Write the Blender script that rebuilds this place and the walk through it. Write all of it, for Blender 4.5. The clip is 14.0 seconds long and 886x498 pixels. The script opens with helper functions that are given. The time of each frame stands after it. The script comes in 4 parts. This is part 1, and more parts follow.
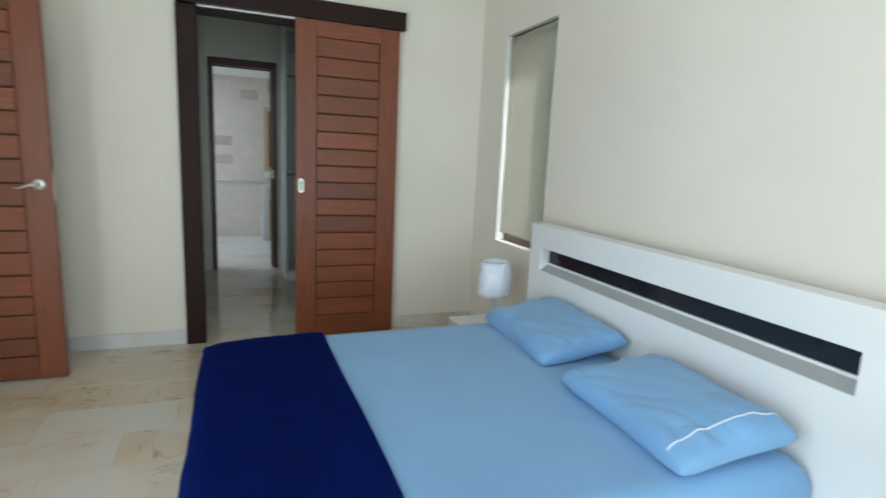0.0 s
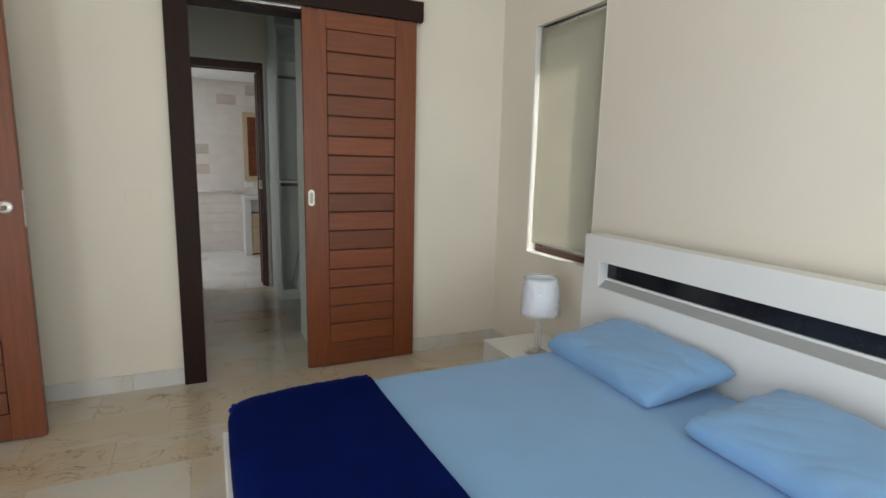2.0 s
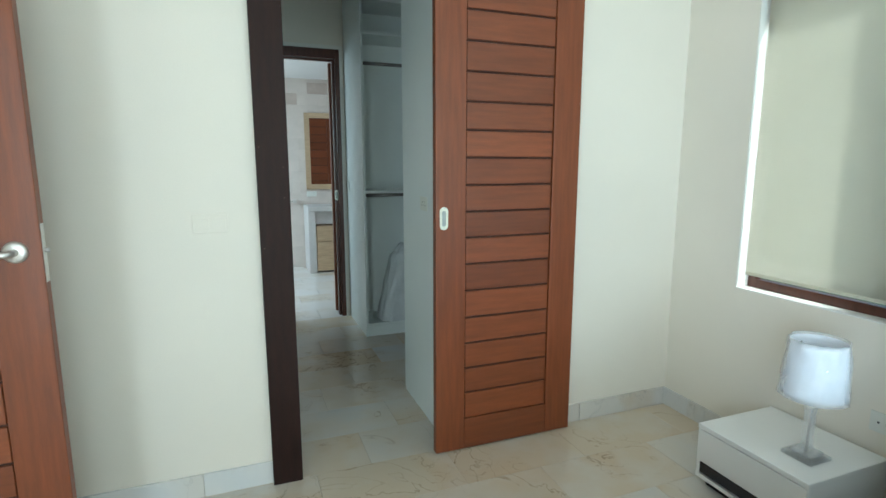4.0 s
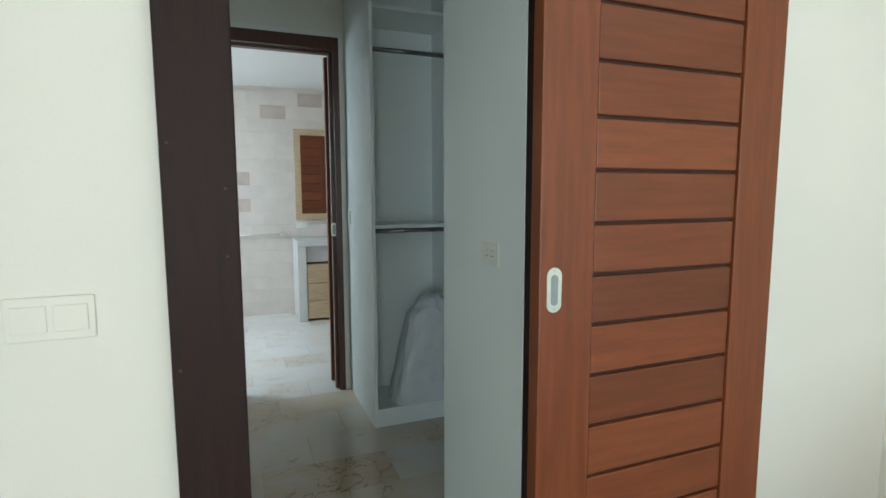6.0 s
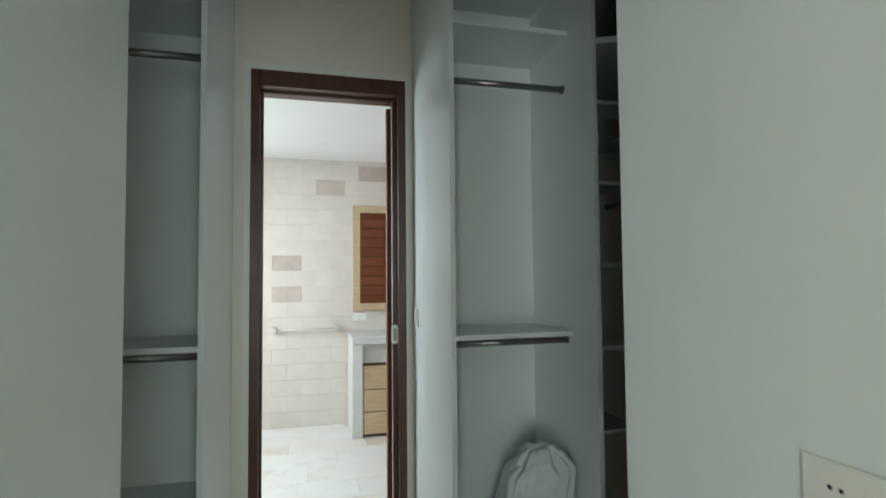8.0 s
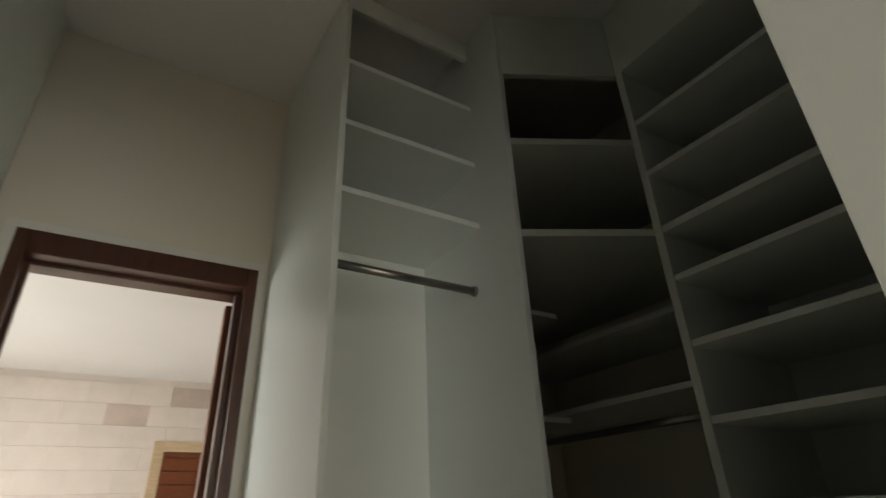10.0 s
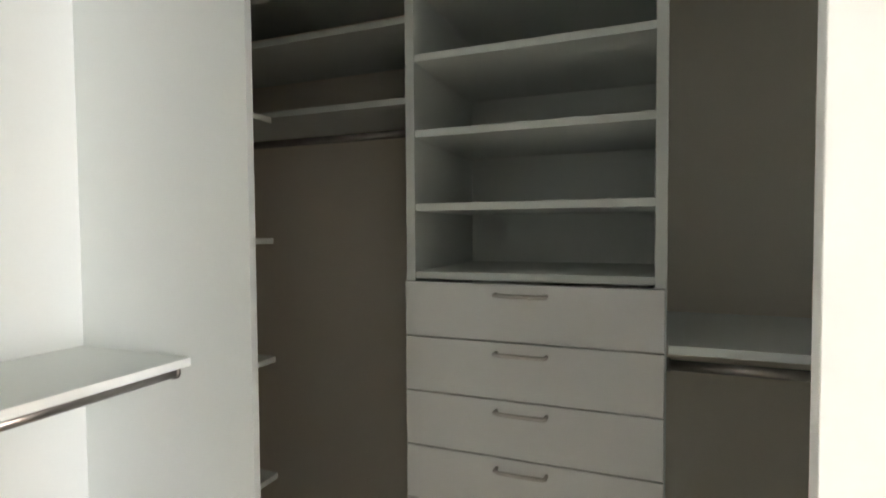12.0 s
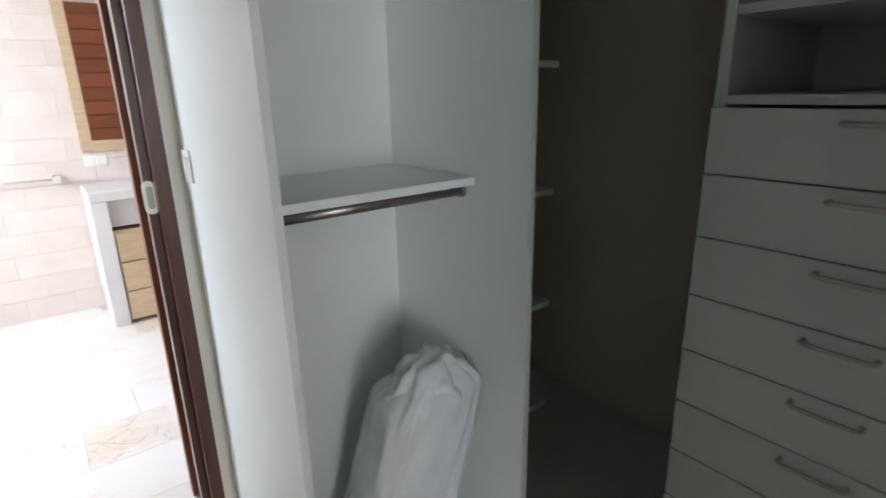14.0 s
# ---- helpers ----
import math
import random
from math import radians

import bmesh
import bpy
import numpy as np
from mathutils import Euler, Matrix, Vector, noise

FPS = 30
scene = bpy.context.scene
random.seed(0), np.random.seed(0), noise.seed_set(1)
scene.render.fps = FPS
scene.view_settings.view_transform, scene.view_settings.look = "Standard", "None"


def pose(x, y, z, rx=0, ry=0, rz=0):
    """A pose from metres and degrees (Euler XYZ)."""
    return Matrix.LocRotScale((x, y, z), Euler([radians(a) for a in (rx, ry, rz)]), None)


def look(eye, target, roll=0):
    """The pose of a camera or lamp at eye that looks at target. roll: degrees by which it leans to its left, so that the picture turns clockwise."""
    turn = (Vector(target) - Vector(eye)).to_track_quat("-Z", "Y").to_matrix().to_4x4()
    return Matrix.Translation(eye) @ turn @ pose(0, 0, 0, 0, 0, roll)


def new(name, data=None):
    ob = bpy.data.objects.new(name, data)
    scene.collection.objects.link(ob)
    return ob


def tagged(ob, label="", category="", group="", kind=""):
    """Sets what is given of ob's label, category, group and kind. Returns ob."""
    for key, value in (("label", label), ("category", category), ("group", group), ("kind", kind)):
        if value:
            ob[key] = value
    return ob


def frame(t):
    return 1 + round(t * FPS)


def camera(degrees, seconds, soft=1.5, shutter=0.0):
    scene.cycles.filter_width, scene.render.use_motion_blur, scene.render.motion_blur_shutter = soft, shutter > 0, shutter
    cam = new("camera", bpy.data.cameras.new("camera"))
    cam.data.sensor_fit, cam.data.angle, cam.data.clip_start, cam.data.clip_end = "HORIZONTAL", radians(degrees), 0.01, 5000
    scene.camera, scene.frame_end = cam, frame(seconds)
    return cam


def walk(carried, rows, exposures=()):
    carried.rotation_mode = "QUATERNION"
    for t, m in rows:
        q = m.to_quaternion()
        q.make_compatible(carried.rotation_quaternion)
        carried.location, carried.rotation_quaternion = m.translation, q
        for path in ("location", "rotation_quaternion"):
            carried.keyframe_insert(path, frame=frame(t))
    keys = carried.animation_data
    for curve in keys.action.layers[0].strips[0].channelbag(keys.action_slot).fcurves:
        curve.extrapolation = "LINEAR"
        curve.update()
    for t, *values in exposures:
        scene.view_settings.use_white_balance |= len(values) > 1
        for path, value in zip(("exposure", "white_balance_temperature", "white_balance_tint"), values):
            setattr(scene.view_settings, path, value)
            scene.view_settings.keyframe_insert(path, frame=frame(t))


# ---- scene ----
cam = camera(80.5, 14.0, shutter=0.2)
PATH = [
    (0, (-0.093, 0.052, 1.375), (0.629, 1.885, 1.035), 2.7),
    (0.5, (-0.079, 0.139, 1.375), (1.115, 1.708, 1.042), 3.8),
    (1, (-0.187, 0.205, 1.366), (1.015, 1.768, 1.036), 3.4),
    (1.5, (-0.26, 0.341, 1.345), (0.765, 2.028, 1.023), 2.5),
    (2, (-0.313, 0.578, 1.375), (0.518, 2.368, 1.05), 1.3),
    (2.5, (-0.449, 0.839, 1.374), (0.301, 2.664, 1.049), 0.8),
    (3, (-0.534, 1.112, 1.379), (0.212, 2.939, 1.055), 0.6),
    (3.5, (-0.504, 1.422, 1.393), (0.228, 3.255, 1.072), 0.4),
    (4, (-0.511, 1.765, 1.377), (0.193, 3.61, 1.057), 0.0),
    (4.2, (-0.537, 1.924, 1.404), (0.184, 3.761, 1.077), 0.1),
    (6.5, (-0.249, 3.172, 1.345), (0.481, 5.024, 1.149), -0.2),
    (7, (-0.178, 3.424, 1.338), (0.447, 5.314, 1.144), -0.5),
    (7.2, (-0.168, 3.547, 1.348), (0.374, 5.462, 1.157), -0.7),
    (9.5, (-0.081, 4.454, 1.5), (0.494, 6.169, 2.352), -0.2),
    (10, (-0.047, 4.61, 1.524), (0.92, 6.113, 2.421), -2.4),
    (10.2, (-0.048, 4.664, 1.527), (1.107, 6.045, 2.397), -3.0),
    (10.6, (-0.052, 4.767, 1.541), (1.461, 5.839, 2.291), -4.1),
    (11.2, (-0.034, 4.816, 1.522), (1.782, 5.523, 1.971), -2.9),
    (11.5, (-0.03, 4.822, 1.497), (1.838, 5.483, 1.767), -2.4),
    (12, (-0.017, 4.825, 1.454), (1.838, 5.569, 1.379), -0.4),
    (12.5, (-0.013, 4.815, 1.415), (1.741, 5.672, 0.978), 1.7),
    (13, (-0.002, 4.765, 1.408), (1.596, 5.795, 0.787), 2.9),
    (13.7, (0.017, 4.762, 1.391), (1.331, 6.108, 0.711), 0.2),
    (14, (0.042, 4.858, 1.365), (1.208, 6.378, 0.79), -1.3),
]
EXPOSURE = [(0, -0.32, 5700, 1), (0.7, -0.57, 5900, 7), (1.5, -0.8, 6450, 9), (2.0, -0.45, 6350, 8), (2.5, -0.1, 6300, 7), (3, 0.02, 6100, 4), (3.5, 0.22, 5800, 0), (4, 0.3, 5400, -6),
            (6.5, 0.3, 5700, -1), (7, 0.45, 5600, -3), (9.3, 0.9, 7200, 9), (10.4, 0.45, 7500, 11), (11, 1.15, 7300, 12), (11.5, 2.2, 7000, 16), (12, 2.8, 6850, 18), (12.5, 2.75, 6700, 18), (13, 2.5, 6650, 18),
            (13.5, 2.0, 6400, 15), (14, 1.4, 6200, 15)]
walk(cam, [(t, look(eye, target, roll)) for t, eye, target, roll in PATH], EXPOSURE)

# ---- light ----
world = bpy.data.worlds.new("sky")
scene.world = world
world.use_nodes = True
wn = world.node_tree
sky = wn.nodes.new("ShaderNodeTexSky")
sky.sky_type = "NISHITA"
sky.sun_disc = False
sky.sun_elevation, sky.sun_rotation = radians(48), radians(153)
wn.nodes["Background"].inputs["Strength"].default_value = 0.12
wn.links.new(sky.outputs[0], wn.nodes["Background"].inputs[0])


def area_lamp(name, eye, target, sx, sy, power, colour):
    d = bpy.data.lights.new(name, "AREA")
    d.shape, d.size, d.size_y, d.energy, d.color = "RECTANGLE", sx, sy, power, colour
    ob = new(name, d)
    ob.matrix_world = look(eye, target)
    return ob


sun_data = bpy.data.lights.new("sun", "SUN")
sun_data.energy, sun_data.angle, sun_data.color = 3.5, radians(3), (1.0, 0.95, 0.88)
new("sun", sun_data).matrix_world = look((4, -6, 10), (0, 2, 0))
area_lamp("daylight_garden_door", (0.45, -2.36, 1.2), (0.45, 2, 1.2), 2.2, 2.2, 68, (0.90, 0.97, 0.98))
area_lamp("daylight_terrace_door", (-1.92, -0.25, 1.25), (1, -0.25, 1.2), 2.7, 2.2, 98, (0.92, 0.95, 1.0))
area_lamp("daylight_bathroom_window", (-1.66, 7.7, 1.75), (0, 7.7, 0.4), 1.5, 1.1, 32, (0.88, 0.94, 1.0))


# ---- materials ----
def material(name, base, rough=0.5, metal=0.0, scale=8.0, vary=0.12, bump=0.05, fine=90.0, stretch=(1, 1, 1), per_piece=0.0,
             dark=None, coat=0.0, transmission=0.0, sheen=0.0, coords="Object", rough_vary=0.1):
    m = bpy.data.materials.new(name)
    m.use_nodes = True
    nt = m.node_tree
    p = nt.nodes["Principled BSDF"]
    tc = nt.nodes.new("ShaderNodeTexCoord")
    mp = nt.nodes.new("ShaderNodeMapping")
    mp.inputs["Scale"].default_value = stretch
    nt.links.new(tc.outputs[coords], mp.inputs["Vector"])
    n1, n2 = nt.nodes.new("ShaderNodeTexNoise"), nt.nodes.new("ShaderNodeTexNoise")
    n1.inputs["Scale"].default_value, n2.inputs["Scale"].default_value = scale, fine
    n1.inputs["Detail"].default_value, n2.inputs["Detail"].default_value = 5, 3
    vec = mp.outputs[0]
    if per_piece:
        info = nt.nodes.new("ShaderNodeObjectInfo")
        off = nt.nodes.new("ShaderNodeVectorMath")
        off.operation = "ADD"
        sc = nt.nodes.new("ShaderNodeMath")
        sc.operation, sc.inputs[1].default_value = "MULTIPLY", 37.0
        nt.links.new(info.outputs["Random"], sc.inputs[0])
        nt.links.new(vec, off.inputs[0])
        nt.links.new(sc.outputs[0], off.inputs[1])
        vec = off.outputs[0]
    for n in (n1, n2):
        nt.links.new(vec, n.inputs["Vector"])
    ramp = nt.nodes.new("ShaderNodeValToRGB")
    lo = dark or tuple(c * (1 - vary) for c in base)
    hi = tuple(min(1, c * (1 + vary * 0.6)) for c in base)
    ramp.color_ramp.elements[0].position, ramp.color_ramp.elements[1].position = 0.3, 0.7
    ramp.color_ramp.elements[0].color, ramp.color_ramp.elements[1].color = (*lo, 1), (*hi, 1)
    mixf = nt.nodes.new("ShaderNodeMath")
    mixf.operation, mixf.inputs[1].default_value = "MULTIPLY_ADD", 0.75
    h = nt.nodes.new("ShaderNodeMath")
    h.operation, h.inputs[1].default_value = "MULTIPLY", 0.25
    nt.links.new(n2.outputs["Fac"], h.inputs[0])
    nt.links.new(n1.outputs["Fac"], mixf.inputs[0])
    nt.links.new(h.outputs[0], mixf.inputs[2])
    nt.links.new(mixf.outputs[0], ramp.inputs["Fac"])
    col = ramp.outputs["Color"]
    if per_piece:
        hsv = nt.nodes.new("ShaderNodeHueSaturation")
        rng = nt.nodes.new("ShaderNodeMapRange")
        rng.inputs["To Min"].default_value, rng.inputs["To Max"].default_value = 1 - per_piece, 1 + per_piece
        nt.links.new(info.outputs["Random"], rng.inputs["Value"])
        nt.links.new(rng.outputs[0], hsv.inputs["Value"])
        nt.links.new(col, hsv.inputs["Color"])
        col = hsv.outputs[0]
    nt.links.new(col, p.inputs["Base Color"])
    rr = nt.nodes.new("ShaderNodeMapRange")
    rr.inputs["To Min"].default_value, rr.inputs["To Max"].default_value = max(0.02, rough - rough_vary), min(1, rough + rough_vary)
    nt.links.new(n1.outputs["Fac"], rr.inputs["Value"])
    nt.links.new(rr.outputs[0], p.inputs["Roughness"])
    p.inputs["Metallic"].default_value = metal
    p.inputs["Coat Weight"].default_value = coat
    p.inputs["Transmission Weight"].default_value = transmission
    p.inputs["Sheen Weight"].default_value = sheen
    if bump:
        b = nt.nodes.new("ShaderNodeBump")
        b.inputs["Strength"].default_value, b.inputs["Distance"].default_value = bump, 0.01
        nt.links.new(mixf.outputs[0], b.inputs["Height"])
        nt.links.new(b.outputs[0], p.inputs["Normal"])
    return m


def marble(name, warm, cool, vein):
    """Veined polished stone; every tile takes its own stretch of the slab and its own share of warm and cool."""
    m = bpy.data.materials.new(name)
    m.use_nodes = True
    nt = m.node_tree
    N, L = nt.nodes, nt.links
    p = N["Principled BSDF"]
    tc, info, add = N.new("ShaderNodeTexCoord"), N.new("ShaderNodeObjectInfo"), N.new("ShaderNodeVectorMath")
    sc = N.new("ShaderNodeMath")
    sc.operation, sc.inputs[1].default_value = "MULTIPLY", 53.0
    L.new(info.outputs["Random"], sc.inputs[0])
    L.new(tc.outputs["Object"], add.inputs[0])
    L.new(sc.outputs[0], add.inputs[1])
    cloud, warp, grain = N.new("ShaderNodeTexNoise"), N.new("ShaderNodeTexNoise"), N.new("ShaderNodeTexNoise")
    crack, rust = N.new("ShaderNodeTexNoise"), N.new("ShaderNodeTexNoise")
    crack.inputs["Distortion"].default_value, rust.inputs["Distortion"].default_value = 1.6, 0.7
    for n, s, d in ((cloud, 2.6, 7), (warp, 2.0, 5.5), (grain, 9, 3), (crack, 5.5, 7), (rust, 1.7, 6)):
        n.inputs["Scale"].default_value, n.inputs["Detail"].default_value = s, d
        L.new(add.outputs[0], n.inputs["Vector"])
    warp.inputs["Distortion"].default_value = 0.9
    mixr = N.new("ShaderNodeMath")
    mixr.operation, mixr.inputs[1].default_value = "MULTIPLY_ADD", 0.22
    sub = N.new("ShaderNodeMath")
    sub.operation, sub.inputs[1].default_value = "SUBTRACT", 0.10
    L.new(cloud.outputs["Fac"], sub.inputs[0])
    L.new(info.outputs["Random"], mixr.inputs[0])
    L.new(sub.outputs[0], mixr.inputs[2])
    base = N.new("ShaderNodeValToRGB")
    e = base.color_ramp.elements
    e[0].position, e[0].color = 0.2, (*cool, 1)
    e[1].position, e[1].color = 0.62, (*warm, 1)
    mid = e.new(0.42)
    mid.color = (*[(a + b) / 2 * 1.06 for a, b in zip(warm, cool)], 1)
    L.new(mixr.outputs[0], base.inputs["Fac"])
    ridge = N.new("ShaderNodeValToRGB")
    r = ridge.color_ramp.elements
    r[0].position, r[0].color = 0.493, (0, 0, 0, 1)
    r[1].position, r[1].color = 0.507, (0, 0, 0, 1)
    pk = r.new(0.5)
    pk.color = (1, 1, 1, 1)
    L.new(warp.outputs["Fac"], ridge.inputs["Fac"])
    fade = N.new("ShaderNodeMath")
    fade.operation = "MULTIPLY"
    patch = N.new("ShaderNodeMapRange")
    patch.inputs["From Min"].default_value, patch.inputs["From Max"].default_value = 0.46, 0.72
    L.new(cloud.outputs["Fac"], patch.inputs["Value"])
    L.new(ridge.outputs["Color"], fade.inputs[0])
    L.new(patch.outputs[0], fade.inputs[1])
    mix = N.new("ShaderNodeMix")
    mix.data_type = "RGBA"
    L.new(fade.outputs[0], mix.inputs["Factor"])
    L.new(base.outputs["Color"], mix.inputs[6])
    mix.inputs[7].default_value = (*vein, 1)
    # thin dark cracks bunched in rusty clouds
    line = N.new("ShaderNodeValToRGB")
    q = line.color_ramp.elements
    q[0].position, q[0].color = 0.478, (0, 0, 0, 1)
    q[1].position, q[1].color = 0.506, (0, 0, 0, 1)
    q.new(0.492).color = (1, 1, 1, 1)
    L.new(crack.outputs["Fac"], line.inputs["Fac"])
    area = N.new("ShaderNodeMapRange")
    area.inputs["From Min"].default_value, area.inputs["From Max"].default_value = 0.55, 0.70
    L.new(rust.outputs["Fac"], area.inputs["Value"])
    tint = N.new("ShaderNodeMix")
    tint.data_type = "RGBA"
    share = N.new("ShaderNodeMath")
    share.operation, share.inputs[1].default_value = "MULTIPLY", 0.45
    L.new(area.outputs[0], share.inputs[0])
    L.new(share.outputs[0], tint.inputs["Factor"])
    L.new(mix.outputs[2], tint.inputs[6])
    tint.inputs[7].default_value = (warm[0] * 0.85, warm[1] * 0.68, warm[2] * 0.46, 1)
    both = N.new("ShaderNodeMath")
    both.operation = "MULTIPLY"
    L.new(line.outputs["Color"], both.inputs[0])
    L.new(area.outputs[0], both.inputs[1])
    mix2 = N.new("ShaderNodeMix")
    mix2.data_type = "RGBA"
    L.new(both.outputs[0], mix2.inputs["Factor"])
    L.new(tint.outputs[2], mix2.inputs[6])
    mix2.inputs[7].default_value = (*[c * 0.7 for c in vein], 1)
    L.new(mix2.outputs[2], p.inputs["Base Color"])
    rr = N.new("ShaderNodeMapRange")
    rr.inputs["To Min"].default_value, rr.inputs["To Max"].default_value = 0.07, 0.2
    L.new(grain.outputs["Fac"], rr.inputs["Value"])
    L.new(rr.outputs[0], p.inputs["Roughness"])
    return m


CREAM = material("cream_wall_paint", (0.81, 0.755, 0.655), 0.75, scale=1.3, vary=0.05, bump=0.03, fine=180)
HALF_WHITE = material("white_ceiling_paint", (0.80, 0.78, 0.76), 0.85, scale=1.5, vary=0.04, bump=0.03)
REVEAL = material("white_reveal_paint", (0.82, 0.80, 0.74), 0.6, scale=3, vary=0.05, bump=0.03)
TEAK = material("red_brown_teak", (0.19, 0.050, 0.0145), 0.45, scale=4, vary=0.26, bump=0.03, fine=40, stretch=(1.2, 8, 14), per_piece=0.2, coat=0.04)
TEAK_UP = material("red_brown_teak_upright", (0.18, 0.047, 0.0135), 0.45, scale=4, vary=0.28, bump=0.03, fine=40, stretch=(14, 8, 1.0), per_piece=0.12, coat=0.04)
# teak darkened in its colour to give the shade of the board gaps
GROOVE_SHADE = material("teak_groove_shade", (0.05, 0.014, 0.007), 0.7, scale=9, vary=0.3)
DARK_WOOD = material("dark_brown_stained_wood", (0.024, 0.010, 0.007), 0.55, scale=5, vary=0.35, bump=0.05, fine=40, stretch=(10, 10, 1.2), per_piece=0.08)
DARK_WOOD_LONG = material("dark_brown_stained_rail", (0.024, 0.010, 0.007), 0.55, scale=5, vary=0.35, bump=0.05, fine=40, stretch=(1.2, 10, 10))
for m in (DARK_WOOD, DARK_WOOD_LONG):
    m.node_tree.nodes["Principled BSDF"].inputs["Specular IOR Level"].default_value = 0.2
FRAME_WOOD = material("mahogany_frame_wood", (0.085, 0.028, 0.016), 0.35, scale=6, vary=0.3, bump=0.05, stretch=(8, 8, 1.5), coat=0.2)
MARBLE = marble("beige_marble", (0.59, 0.50, 0.375), (0.57, 0.57, 0.55), (0.24, 0.17, 0.10))
MARBLE_PALE = marble("pale_marble", (0.67, 0.635, 0.58), (0.64, 0.65, 0.65), (0.48, 0.46, 0.43))
GROUT = material("grey_grout", (0.44, 0.39, 0.32), 0.8, scale=30, vary=0.2)
SHEET = material("light_blue_cotton", (0.205, 0.385, 0.64), 0.85, scale=4, vary=0.07, bump=0.12, fine=260, sheen=0.25)
THROW = material("navy_blue_knit", (0.004, 0.015, 0.15), 0.95, scale=9, vary=0.25, bump=0.3, fine=320)
THROW.node_tree.nodes["Principled BSDF"].inputs["Specular IOR Level"].default_value = 0.1
PIPING = material("white_cotton_piping", (0.75, 0.80, 0.86), 0.8, scale=40, vary=0.1)
LACQUER = material("white_lacquer", (0.82, 0.82, 0.80), 0.30, scale=3, vary=0.012, bump=0.0, coat=0.1, rough_vary=0.015)
SLOT_GREY = material("grey_satin_ledge", (0.42, 0.43, 0.42), 0.45, scale=6, vary=0.06)
BLACK_GLASS = material("black_gloss_inlay", (0.012, 0.014, 0.020), 0.12, scale=4, vary=0.3, bump=0)
LAMINATE = material("white_laminate", (0.80, 0.84, 0.80), 0.36, scale=2.5, vary=0.03, bump=0.02, fine=140, rough_vary=0.03)
ROD = material("brushed_steel_rod", (0.30, 0.28, 0.26), 0.35, metal=0.9, scale=30, vary=0.15)
STEEL = material("satin_nickel", (0.66, 0.63, 0.59), 0.34, metal=0.75, scale=40, vary=0.1, bump=0.01)
PULL = material("pale_flush_pull", (0.72, 0.72, 0.60), 0.35, metal=0.4, scale=40, vary=0.08)
PULL_CUP = material("grey_pull_recess", (0.34, 0.36, 0.34), 0.4, metal=0.5, scale=40, vary=0.1)
SHADE = material("white_lamp_shade", (0.80, 0.82, 0.88), 0.6, scale=20, vary=0.05, bump=0.03)
FILM = material("clear_plastic_film", (0.9, 0.92, 0.95), 0.12, scale=16, vary=0.05, bump=0.6, fine=40)
FILM.node_tree.nodes["Principled BSDF"].inputs["Alpha"].default_value = 0.3
CRYSTAL = material("clear_acrylic", (0.95, 0.96, 0.97), 0.06, scale=9, vary=0.02, bump=0, transmission=0.5, rough_vary=0.02)
CRYSTAL.node_tree.nodes["Principled BSDF"].inputs["Alpha"].default_value = 0.42
BLIND = material("cream_blind_fabric", (0.80, 0.77, 0.66), 0.85, scale=5, vary=0.04, bump=0.05, fine=400)
bn = BLIND.node_tree
see, glow = bn.nodes.new("ShaderNodeMixShader"), bn.nodes.new("ShaderNodeBsdfTranslucent")
see.inputs[0].default_value, glow.inputs["Color"].default_value = 0.42, (0.85, 0.82, 0.70, 1)
bn.links.new(bn.nodes["Principled BSDF"].outputs[0], see.inputs[1])
bn.links.new(glow.outputs[0], see.inputs[2])
bn.links.new(see.outputs[0], bn.nodes["Material Output"].inputs["Surface"])
ALU = material("aluminium", (0.62, 0.62, 0.60), 0.3, metal=0.9, scale=30, vary=0.1)
GLASS = material("window_glass", (0.96, 0.98, 0.97), 0.04, scale=2, vary=0.01, bump=0, transmission=1.0, rough_vary=0.02)
PLASTIC = material("white_switch_plastic", (0.74, 0.74, 0.68), 0.4, scale=20, vary=0.03)
SOCKET_CREAM = material("cream_socket_plastic", (0.78, 0.79, 0.70), 0.45, scale=20, vary=0.03)
PLUG = material("brown_wood_filler", (0.075, 0.034, 0.02), 0.6, scale=60, vary=0.2)
STONE = material("pale_limestone", (0.64, 0.57, 0.51), 0.8, scale=6, vary=0.09, bump=0.12, fine=120, per_piece=0.02)
STONE_DARK = material("pinkish_limestone", (0.50, 0.41, 0.35), 0.8, scale=10, vary=0.14, bump=0.2, fine=120, per_piece=0.06)
CONCRETE = material("pale_polished_concrete", (0.60, 0.58, 0.56), 0.5, scale=5, vary=0.1, bump=0.06)
OAK = material("pale_oak", (0.50, 0.37, 0.23), 0.5, scale=5, vary=0.2, bump=0.05, stretch=(1.5, 8, 12), per_piece=0.06)
MIRROR = material("mirror_silver", (0.9, 0.9, 0.9), 0.02, metal=1.0, vary=0.0, bump=0, rough_vary=0.0)
BAG = material("white_plastic_wrap", (0.74, 0.77, 0.76), 0.2, scale=11, vary=0.08, bump=0.5, fine=45, coat=0.4)
SOIL = material("garden_ground", (0.10, 0.13, 0.05), 0.95, scale=2, vary=0.5, bump=0.3)


